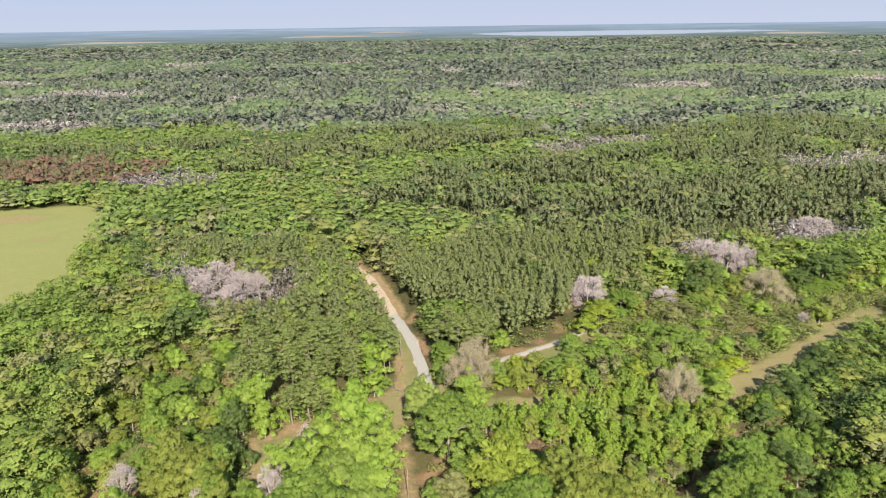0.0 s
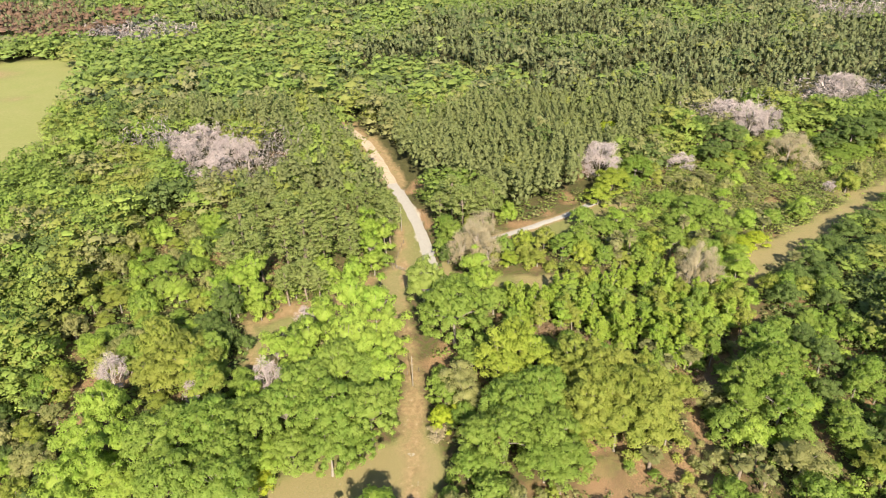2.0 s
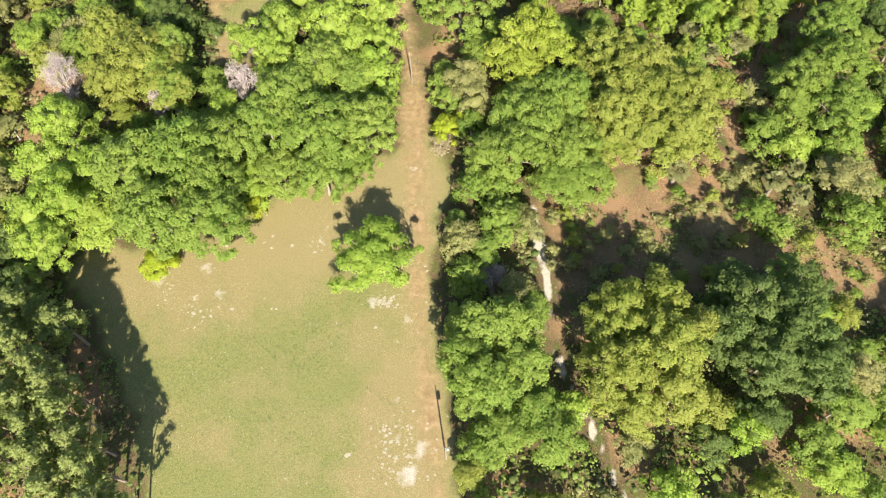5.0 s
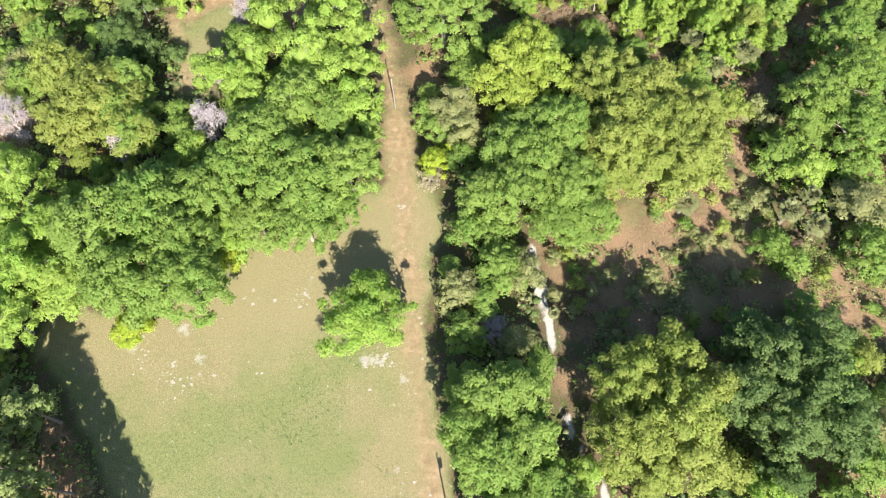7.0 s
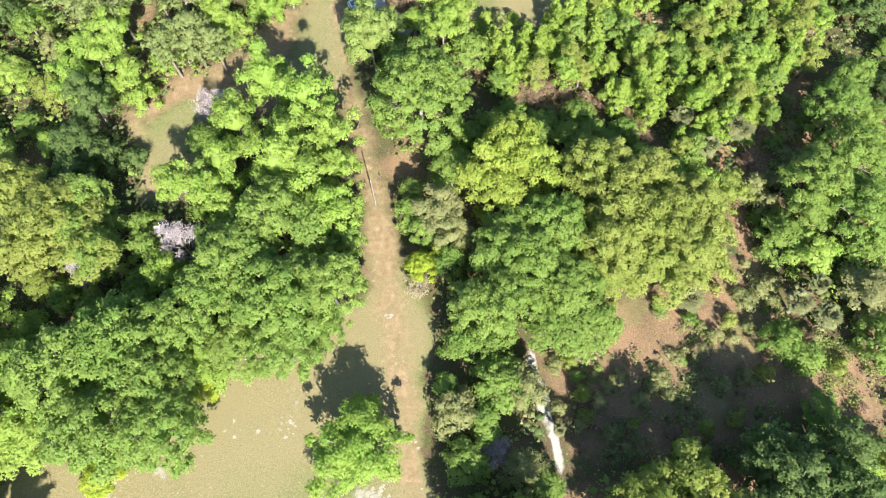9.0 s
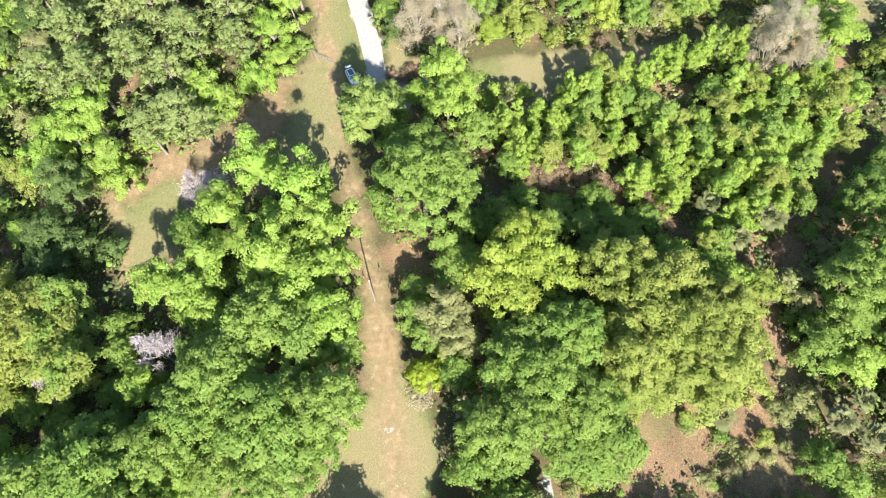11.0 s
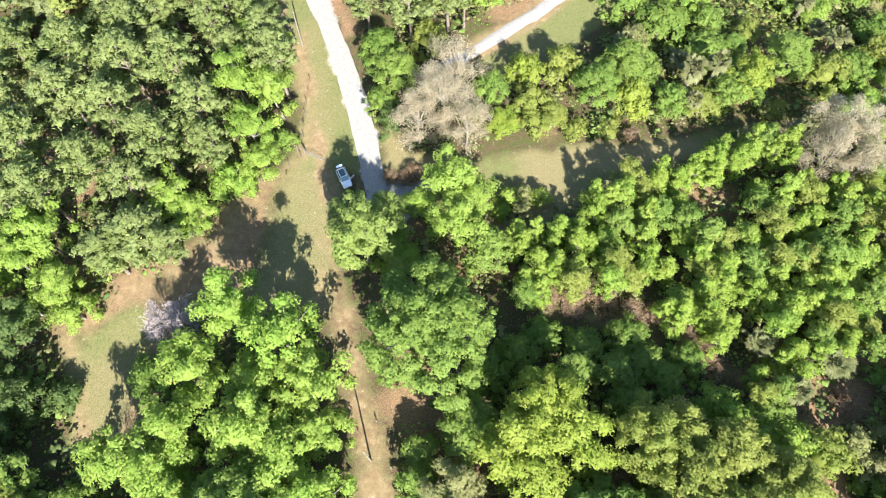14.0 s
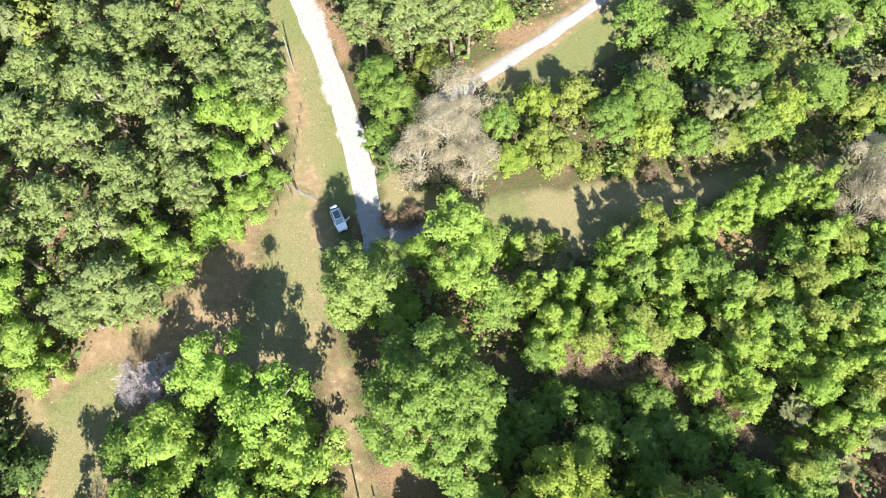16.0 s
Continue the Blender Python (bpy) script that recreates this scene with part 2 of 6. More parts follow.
# ---- mesh helpers ----
def mesh_of(name, verts, faces, material, smooth=False, normals=None, **values):
    """A mesh from arrays of corners and of triangles or quads; normals: one a corner; values: one number a corner, by name."""
    verts, faces = np.asarray(verts, np.float32), np.asarray(faces, np.int32)
    me = bpy.data.meshes.new(name)
    me.vertices.add(len(verts))
    me.vertices.foreach_set("co", verts.ravel())
    me.loops.add(faces.size)
    me.loops.foreach_set("vertex_index", faces.ravel())
    me.polygons.add(len(faces))
    me.polygons.foreach_set("loop_start", np.arange(0, faces.size, faces.shape[1], dtype=np.int32))
    if smooth or normals is not None:
        me.polygons.foreach_set("use_smooth", np.ones(len(faces), bool))
    if normals is not None:
        me.attributes.new("custom_normal", "FLOAT_VECTOR", "POINT").data.foreach_set("vector", np.asarray(normals, np.float32).ravel())
    for k, v in values.items():
        me.attributes.new(k, "FLOAT", "POINT").data.foreach_set("value", np.asarray(v, np.float32))
    me.update(calc_edges=True)
    me.materials.append(material)
    return me


def part(name, bm, material, parent, label=""):
    me = bpy.data.meshes.new(name)
    bm.to_mesh(me)
    bm.free()
    me.materials.append(material)
    ob = new(name, me)
    ob.parent = parent
    return tagged(ob, label)


def joined(pieces):
    """One set of arrays from several (corners, faces) or (corners, faces, normals)."""
    vs, fs, at = [], [], 0
    for v, f, *_ in pieces:
        vs.append(v)
        fs.append(np.asarray(f) + at)
        at += len(v)
    out = np.concatenate(vs), np.concatenate(fs)
    return (*out, np.concatenate([p[2] for p in pieces])) if len(pieces[0]) > 2 else out


def unit(v):
    return v / np.maximum(np.linalg.norm(v, axis=-1, keepdims=True), 1e-9)


def ball(level):
    bm = bmesh.new()
    bmesh.ops.create_icosphere(bm, subdivisions=level, radius=1)
    v = np.array([x.co[:] for x in bm.verts])
    f = np.array([[x.index for x in p.verts] for p in bm.faces])
    bm.free()
    return v, f


BALL2 = ball(2)
OCTA = (np.array([(1, 0, 0), (0, 1, 0), (-1, 0, 0), (0, -1, 0), (0, 0, 1), (0, 0, -0.6)], float),
        np.array([(0, 1, 4), (1, 2, 4), (2, 3, 4), (3, 0, 4), (1, 0, 5), (2, 1, 5), (3, 2, 5), (0, 3, 5)]))


def cards(rng, pos, nrm, long, wide):
    """Pointed leaf-cluster blades at pos, facing about nrm."""
    n = len(pos)
    nrm = nrm / np.linalg.norm(nrm, axis=1, keepdims=True)
    side = np.cross(nrm, rng.normal(size=(n, 3)))
    side /= np.linalg.norm(side, axis=1, keepdims=True)
    up = np.cross(nrm, side)
    a = (long * rng.uniform(0.6, 1.4, n))[:, None]
    b = (wide * rng.uniform(0.6, 1.4, n))[:, None]
    v = np.stack([pos - side * a * 0.5, pos + side * a * 0.35 - up * b * 0.6, pos + side * a * 0.35 + up * b * 0.6], 1).reshape(-1, 3)
    return v, np.arange(3 * n).reshape(-1, 3)


def tube(path, radii, sides=6):
    """A tapered tube along points."""
    path = np.asarray(path, float)
    rings = []
    for i, c in enumerate(path):
        d = path[min(i + 1, len(path) - 1)] - path[max(i - 1, 0)]
        d /= np.linalg.norm(d)
        s = np.cross(d, (0.31, 0.95, 0.05))
        s /= np.linalg.norm(s)
        u = np.cross(d, s)
        ang = np.arange(sides) * 2 * np.pi / sides
        rings.append(c + radii[i] * (np.cos(ang)[:, None] * s + np.sin(ang)[:, None] * u))
    f = []
    for i in range(len(path) - 1):
        for j in range(sides):
            a, b = i * sides + j, i * sides + (j + 1) % sides
            f += [(a, b, b + sides), (a, b + sides, a + sides)]
    return np.concatenate(rings), np.array(f)


def puffs(rng, n, radius, low, high, uneven=0.10):
    """Centres and sizes of the leaf masses of a broad crown: a lobed dome, and a lower skirt round it."""
    m = int(n * 0.74)
    k = np.arange(m)
    rho = 0.92 * np.sqrt((k + 0.3) / m)
    ang = k * 2.399 + rng.uniform(0, 6.28) + rng.normal(0, 0.25, m)
    phase, amp = rng.uniform(0, 6.28, 4), rng.uniform(0.4, 1.0, 4) * uneven

    def lobes(a):
        return 1 + sum(amp[i] * np.cos((i + 2) * a + phase[i]) for i in range(4))

    rise = np.sqrt(np.clip(1 - rho ** 2, 0.05, 1)) * (0.75 + 0.25 * lobes(ang + 1.3))
    rho = radius * rho * rng.uniform(0.86, 1.08, m) * lobes(ang)
    z = low + (high - low) * (0.18 + 0.72 * rise + rng.uniform(-1.6 * uneven, 0.6 * uneven, m))
    skirt = n - m
    ang2 = np.arange(skirt) * 6.283 / max(skirt, 1) + rng.normal(0, 0.3, skirt)
    rho2 = radius * rng.uniform(0.55, 0.95, skirt) * lobes(ang2)
    z2 = low + (high - low) * rng.uniform(0.02, 0.42, skirt)
    rho, ang, z = np.concatenate([rho, rho2]), np.concatenate([ang, ang2]), np.concatenate([z, z2])
    size = radius * rng.uniform(0.7, 1.5, n) * 1.22 / math.sqrt(n)
    return np.stack([rho * np.cos(ang), rho * np.sin(ang), z - size * 0.4], 1), size


def leaf_masses(rng, c, s, count, long, wide, squash=0.8, cover=0.6, rough=0.30, out=0.45, core=OCTA, heart=0.0, calm=0.0):
    """Leaf blades over the open sides of the masses of a crown, on small rough cores. Returns corners, faces and normals."""
    hub = np.array([c[:, 0].mean(), c[:, 1].mean(), np.quantile(c[:, 2], 0.1)])
    flat = np.array([1, 1, squash])
    v0, f0 = core
    n0 = unit(v0)
    pieces = []
    if heart:
        reach, mid = np.hypot(c[:, 0] - hub[0], c[:, 1] - hub[1]).max() * heart, np.array([hub[0], hub[1], np.quantile(c[:, 2], 0.4)])
        bv, bf = BALL2
        p = mid + bv * (1 + rng.uniform(-0.16, 0.16, (len(bv), 1))) * np.array([reach, reach, (c[:, 2].max() - mid[2]) * heart])
        pieces.append((p, bf, unit(p - mid)))
    for ci, si in zip(c, s):
        p = ci + v0 * (1 + rng.uniform(-0.3, 0.3, (len(v0), 1))) * si * cover * rng.uniform(0.8, 1.25, 3) * flat
        pieces.append((p, f0, unit(n0 * (1 - out) + unit(p - hub) * out + np.array([0, -0.3 * calm, calm]))))
    who = rng.choice(len(c), count, p=s ** 2 / (s ** 2).sum())
    d = rng.normal(size=(count, 3))
    d[:, 2] = np.abs(d[:, 2]) * 1.05 - 0.35
    d = unit(d)
    pos = c[who] + d * (s[who] * rng.uniform(0.70, 1.26, count))[:, None] * flat
    far = np.linalg.norm((pos[:, None] - c[None]) / (s[None, :, None] * flat), axis=2)
    far[np.arange(count), who] = 9
    keep = far.min(1) > 0.74
    pos, d = pos[keep], d[keep]
    nrm = unit(d * (1 - out) + unit(pos - hub) * out + rng.normal(size=d.shape) * rough + np.array([0, -0.3 * calm, 0.12 + calm]))
    face = unit(nrm * 0.75 + rng.normal(size=d.shape) * 0.42)
    face *= np.where((face * nrm).sum(1) < 0, -1, 1)[:, None]
    v, f = cards(rng, pos, face, long, wide)
    pieces.append((v, f, np.repeat(nrm, 3, 0)))
    return joined(pieces)


def trunk_arrays(rng, top, girth, limbs, lean=0.03):
    """A trunk with limbs to the given places."""
    k = np.linspace(0, 1, 5)[:, None]
    sway = np.concatenate([[[0, 0]], rng.normal(0, lean * top, (4, 2)).cumsum(0) * 0.5])
    path = np.concatenate([sway, k * top], 1)
    out = [tube(path, girth * np.array([1.5, 1.0, 0.85, 0.62, 0.4]), 7)]
    for tip in limbs:
        a = path[2] * 0.4 + path[3] * 0.6
        b = (a + tip) / 2 + np.array([0, 0, 0.06 * top])
        out.append(tube([a, b, tip], girth * np.array([0.5, 0.32, 0.1]), 5))
    return joined(out)


# ---- kinds of plant ----
SIZES = {"huge": (9.6, 19.5), "big": (7.0, 16.5), "mid": (4.6, 15.0), "bushy": (4.2, 7.5), "slim": (2.3, 9.5), "small": (2.0, 3.6)}
LEAF_COUNTS = {"huge": (190, 19000), "big": (84, 8200), "mid": (40, 3500), "bushy": (34, 2500), "slim": (24, 1500), "small": (14, 650)}
# leaf masses of a kind against the usual: how many, how large, how uneven the outline
STYLE = {"oak": (1.35, 0.98, 0.075), "bright": (0.70, 0.90, 0.17), "olive": (0.95, 0.95, 0.13), "dark": (1.1, 0.92, 0.12), "moss": (0.7, 0.9, 0.17), "yellow": (0.85, 0.95, 0.13)}
SHAPES = {}


def broadleaf(kind, size, variant):
    """Crown and trunk meshes of a broad-leaved tree or bush, made once."""
    key = (kind, size, variant)
    if key not in SHAPES:
        rng = np.random.default_rng(sum(map(ord, kind + size)) * 7 + variant)
        r, h = SIZES[size]
        many, large, uneven = STYLE.get(kind, (1.0, 0.95, 0.12))
        n, count = LEAF_COUNTS[size]
        n = max(10, int(n * many))
        low = h * (0.02 if size == "small" else 0.10 if size == "bushy" else 0.26)
        c, s = puffs(rng, n, r, low, h, uneven)
        s = s * large
        if kind == "young":
            n = int(n * 1.7)
            k = np.sort(rng.random(n))
            rho = r * (0.10 + 0.85 * (1 - k) ** 0.75) * rng.uniform(0.4, 1.08, n)
            ang = np.arange(n) * 2.4 + rng.normal(0, 0.4, n)
            c = np.stack([rho * np.cos(ang), rho * np.sin(ang), h * (0.16 + 0.80 * k)], 1)
            s = r * rng.uniform(0.7, 1.4, n) * (1.15 - 0.55 * k) * 1.7 / math.sqrt(n)
        blade = 0.32 if size in ("slim", "small") else 0.40
        v, f, nn = leaf_masses(rng, c, s * (1.12 if size == "small" else 1.0), count, blade, blade * 0.75, 0.85, 0.74, 0.32, 0.42, OCTA, 0.3 if kind == "young" else 0.42, 0.5)
        crown = mesh_of("crown", v, f, LEAF[kind], normals=nn)
        tips = np.concatenate([c[:5] * np.array([1, 1, 0.95]), c[5:-n // 3:4] + np.array([0, 0, 0.75 if kind in ("bright", "moss", "shade") else 0.0]) * s[5:-n // 3:4, None]])
        tv, tf = trunk_arrays(rng, h * 0.62, 0.03 * r + 0.07, tips)
        SHAPES[key] = crown, mesh_of("trunk", tv, tf, LIMB_BARK, True)
    return SHAPES[key], SIZES[size]


def pine(kind, size, variant):
    """A tall pine: boughs in loose whorls, needle tufts towards their ends."""
    key = ("pine", variant)
    if key not in SHAPES:
        rng = np.random.default_rng(900 + variant)
        n = 34
        z = np.linspace(8.4, 17.4, n)
        ang = np.arange(n) * 2.4 + rng.normal(0, 0.35, n)
        rho = np.interp(z, [8, 10.5, 14.5, 17.4], [1.9, 3.0, 2.3, 0.25]) * rng.uniform(0.65, 1.15, n)
        tips = np.stack([rho * np.cos(ang), rho * np.sin(ang), z + 0.22 * rho], 1)
        at = []
        for tip in tips:
            base = np.array([0, 0, tip[2] - 0.5 * math.hypot(tip[0], tip[1]) - 0.2])
            for k in (1.0, 0.78, 0.52):
                if k == 1.0 or rng.random() < 0.85:
                    at.append(base + (tip - base) * k + rng.normal(0, 0.22, 3))
        at = np.array(at)
        size_of = rng.uniform(0.65, 1.10, len(at))
        count = 2900
        who = rng.integers(0, len(at), count)
        d = unit(rng.normal(size=(count, 3)) + np.array([0, 0, 0.55]))
        pos = at[who] + d * (size_of[who] * rng.uniform(0.25, 0.95, count))[:, None] * np.array([1, 1, 0.75])
        g = unit(at[who] - np.array([0, 0, 11.0]))
        nrm = unit(0.5 * d + 0.35 * g + 0.3 * rng.normal(size=d.shape) + np.array([0, 0, 0.25]))
        face = unit(np.cross(d, rng.normal(size=d.shape)) + 0.6 * nrm)
        face *= np.where((face * nrm).sum(1) < 0, -1, 1)[:, None]
        v, f = cards(rng, pos, face, 0.50, 0.20)
        v0, f0 = OCTA
        cores = [(ci + v0 * (1 + rng.uniform(-0.3, 0.3, (6, 1))) * si * 0.5 * np.array([1, 1, 0.7]), f0, unit(v0 + np.array([0, 0, 0.3]))) for ci, si in zip(at, size_of)]
        v, f, nn = joined(cores + [(v, f, np.repeat(nrm, 3, 0))])
        tv, tf = trunk_arrays(rng, 16.2, 0.17, tips[::3] * np.array([0.85, 0.85, 1]) - np.array([0, 0, 0.7]), 0.008)
        SHAPES[key] = mesh_of("crown", v, f, LEAF["pine"], normals=nn), mesh_of("trunk", tv, tf, BARK, True)
    return SHAPES[key], (3.4, 18.0)


def bare(kind, size, variant):
    """A see-through crown of forking twigs, leafless or in first small leaf."""
    key = (kind, size, variant)
    r, h = SIZES[size]
    if key not in SHAPES:
        rng = np.random.default_rng(1500 + variant + len(size))
        n = 18 if size not in ("big", "huge") else 34
        c, s = puffs(rng, n, r, h * 0.2, h, 0.14)
        leafy = kind in ("budding", "brush")
        count = {"small": 4200 if kind == "bare" else 900, "slim": 1100, "bushy": 2600, "mid": 3600}.get(size, 11000) * (2.6 if leafy else 1)
        count = int(count)
        who = rng.integers(0, n, count)
        d = rng.normal(size=(count, 3)) + np.array([0, 0, 0.5])
        d /= np.linalg.norm(d, axis=1, keepdims=True)
        pos = c[who] + d * (s[who] * rng.uniform(0.1, 1.25, count))[:, None]
        face = unit(d * 0.5 + rng.normal(size=d.shape) * 0.5 + np.array([0, 0, 0.5])) if leafy else np.cross(d, rng.normal(size=d.shape))
        twigs = cards(rng, pos, face, *((0.27, 0.13) if leafy else (0.7, 0.032) if size == "small" else (1.2, 0.06)))
        out = [twigs] + [tube([ci * np.array([0.45, 0.45, 0.6]), ci, ci + (ci - np.array([0, 0, h * 0.5])) * 0.28], [0.09, 0.05, 0.012], 4) for ci in c]
        v, f = joined(out)
        tv, tf = trunk_arrays(rng, h * 0.6, 0.03 * r + 0.06, c[:9])
        SHAPES[key] = mesh_of("crown", v, f, LEAF[kind]), mesh_of("trunk", tv, tf, GREY_BARK, True)
    return SHAPES[key], (r, h)


def palm(kind, size, variant):
    """A cabbage palm: a stout trunk under a ball of folded fan fronds."""
    key = ("palm", variant)
    if key not in SHAPES:
        rng = np.random.default_rng(2100 + variant)
        out = []
        for k in range(52):
            ang, tilt = k * 2.4 + rng.normal(0, 0.2), rng.uniform(-0.7, 1.35)
            way = np.array([math.cos(ang) * math.cos(tilt), math.sin(ang) * math.cos(tilt), math.sin(tilt)])
            side = np.array([-math.sin(ang), math.cos(ang), 0])
            hub = np.array([0, 0, 4.3]) + way * rng.uniform(0.6, 0.95)
            v, f = [hub], []
            for j in range(9):
                a = (j - 4) * 0.30
                length = rng.uniform(0.6, 0.85) * (1.05 - 0.03 * (j - 4) ** 2)
                ray_way = way * math.cos(a) + side * math.sin(a)
                v += [hub + ray_way * length * 0.6 + side * 0.09, hub + ray_way * length + np.array([0, 0, -0.28 * length]), hub + ray_way * length * 0.6 - side * 0.09]
                b = 1 + 3 * j
                f += [(0, b, b + 2), (b, b + 1, b + 2)]
            out.append((np.array(v), np.array(f)))
            out.append(tube([(0, 0, 4.2), hub], [0.03, 0.02], 3))
        v, f = joined(out)
        tv, tf = joined([tube([(0, 0, 0), (0.03, 0, 1.5), (0.05, 0.02, 3), (0, 0, 4.4)], [0.27, 0.22, 0.2, 0.24], 8)])
        SHAPES[key] = mesh_of("crown", v, f, LEAF["palm"]), mesh_of("trunk", tv, tf, BARK, True)
    return SHAPES[key], (1.75, 5.2)


WORDS = {
    "oak": ("oak_tree", "leafy green oak tree with a clumped crown", "tree"),
    "bright": ("hardwood_tree", "fresh spring-green hardwood tree with a rounded crown", "tree"),
    "gold": ("bush", "bright yellow-green leafy bush at a woodland edge", "bush"),
    "olive": ("turkey_oak", "olive and yellow-green oak tree in new leaf", "tree"),
    "dark": ("live_oak", "dark green live oak with a dense crown", "tree"),
    "shade": ("tree", "dull grey-green small tree with loose foliage", "tree"),
    "moss": ("oak_tree", "pale green oak tree hung with grey moss", "tree"),
    "yellow": ("water_oak", "yellow-green oak tree with a broad clumped crown", "tree"),
    "young": ("young_tree", "bright green young hardwood tree in a planted row", "tree"),
    "budding": ("tree", "pale brown budding tree with thin leaves", "tree"),
    "brush": ("dry_bush", "dry brown bush with dead twigs and leaves", "bush"),
    "pine": ("pine_tree", "tall pine tree with dull green needles", "pine tree"),
    "bare": ("bare_tree", "leafless grey tree with fine bare twigs", "bare tree"),
    "palm": ("cabbage_palm", "cabbage palm with a ball of fan fronds", "palm"),
}
BUILD = {"pine": pine, "bare": bare, "budding": bare, "brush": bare, "palm": palm}
TREES = []
COUNTS = {}


def plant(kind, x, y, h, r, turn=None):
    """One tree or bush, its foot at x, y."""
    size = "huge" if r > 8.3 else "big" if r > 5.3 else ("mid" if h > 9.5 else "bushy") if r > 2.9 else "slim" if h > 5.5 else "small"
    COUNTS[kind] = COUNTS.get(kind, 0) + 1
    (crown, trunk), (r0, h0) = BUILD.get(kind, broadleaf)(kind, size, COUNTS[kind] % 3)
    name, label, category = WORDS[kind]
    if kind not in ("gold", "bare", "palm", "pine", "brush") and h < 5:
        name, label, category = "shrub", "low green shrub on sandy brown soil", "shrub"
    if kind == "bare" and h < 6:
        name, label, category = "bare_bush", "leafless grey bush with fine bare twigs", "bush"
    root = tagged(new(name), label, category, category + "s of the woods")
    root.matrix_basis = pose(x, y, 0, 0, 0, random.uniform(0, 360) if turn is None else turn) @ Matrix.Diagonal((r / r0, r / r0, h / h0, 1))
    for nm, me in (("trunk", trunk), ("crown", crown)):
        ob = new(nm, me)
        ob.parent = root
    TREES.append((x, y, r))
    return root


def grove(kind, rows):
    for x, y, h, r in rows:
        plant(kind, x, y, h, r)


# ---- plan: tracks, lawns and woods ----
TRACK = [(-3.6, 60), (-5.1, 78), (-5.9, 92), (-6.1, 104), (-6.6, 112), (-7.4, 120), (-7.4, 130), (-7.9, 141), (-8.2, 150), (-9.0, 159), (-10.2, 167), (-11.6, 179), (-12.6, 188), (-13.0, 198), (-12.0, 212), (-12.4, 226), (-14.5, 240), (-18, 254)]
ROAD = [(0.6, 184.5), (-2.6, 186.6), (-3.3, 190), (-3.8, 196), (-4.45, 202), (-5.9, 212), (-8.6, 224.6), (-11.9, 237.5), (-14.7, 246), (-17.9, 254.4), (-19.6, 259)]
ROAD_FAR = [(-19.6, 259), (-23.0, 270), (-26.4, 281), (-29.4, 290), (-32.4, 299), (-38, 310), (-46, 322), (-60, 336)]
SIDE = [(8.5, 212.0), (16.9, 215.6), (23.3, 219.4), (29.8, 223), (41.0, 230), (49, 236), (58, 243)]
EAST = [(175, 255), (162, 245), (133, 223.5), (108, 206), (94, 197), (88, 184), (80, 168), (73, 156), (62, 146), (57, 137), (55.4, 130), (56, 122), (58, 112)]
PATH_SAND = [(14.6, 114), (15.2, 110), (15.6, 103), (16.8, 95.6), (16.7, 89), (17.0, 83), (20, 76), (23, 68), (26, 58)]
DELL = [(14.7, 193), (14.8, 180), (17.3, 170), (23, 163), (32, 161), (41, 158), (45, 152), (52, 146)]
LAWN = [(-72, 102), (-64.5, 94), (-57.5, 84), (-51, 71), (-45, 54), (0, 50), (-2, 80), (-4, 100), (-3, 112), (0, 123), (-4, 133), (-11, 128), (-20, 124), (-32, 121), (-40, 112), (-52, 108), (-68, 108)]
CLEARING = [(-9, 226), (-15, 226), (-15.5, 200), (-21, 195), (-27, 192), (-34, 184), (-38, 179), (-46, 178), (-55, 171), (-53, 163), (-50, 152), (-42, 150), (-38, 166), (-28, 170), (-12, 168), (-9, 190)]
GLADE = [(-1, 203), (4, 196), (14, 194.5), (22, 193), (36, 193), (47, 191.5), (60, 193), (72, 194), (72, 186), (60, 187.5), (54, 188.5), (47, 186.5), (35, 182.5), (28, 180), (20, 177.5), (15.5, 171), (13, 186), (6, 187), (-3, 190)]
SOIL = [(-19, 195), (-21.5, 188), (-22.5, 180), (-24, 169), (-34, 167), (-42, 173), (-49, 170), (-55, 171), (-46, 180), (-34, 184)]
RED = [(13, 113), (20, 117), (31, 123), (41, 124), (50, 127), (56, 127), (60, 113), (72, 105), (86, 96), (84, 88), (68, 92), (56, 99), (37, 94), (18, 96)]
SCRUB = [(52, 232), (66, 250), (82, 264), (100, 283), (140, 296), (180, 300), (270, 300), (250, 298), (150, 240), (120, 220), (98, 206), (88, 206), (64, 212)]
FIELD = [(-420, 440), (-290, 436), (-232, 452), (-198, 404), (-188, 364), (-178, 327), (-158, 276), (-176, 250), (-420, 215)]
PINES = [(-34, 282), (-55, 332), (-53, 445), (8, 528), (228, 602), (430, 667), (500, 700), (500, 520), (234, 352), (170, 331), (114, 315), (73, 277), (47, 243), (40, 237), (17, 222), (2, 216), (-3, 222), (-14, 262)]
PINES_FAR = [(-185, 556), (-88, 764), (69, 705), (289, 849), (597, 938), (800, 1010), (640, 760), (430, 667), (245, 649), (62, 633), (-95, 514), (-170, 509)]
REDWOOD = [(-420, 560), (-300, 575), (-225, 555), (-205, 515), (-240, 480), (-420, 450)]
GREYS = [(-92, 280, 32, 22), (-78, 262, 22, 16), (129, 305, 21, 15), (193, 340, 25, 18), (105, 600, 26, 26), (148, 620, 22, 24), (180, 632, 14, 18), (289, 520, 28, 22), (335, 532, 26, 20), (-196, 487, 40, 26), (-444, 790, 70, 34)]
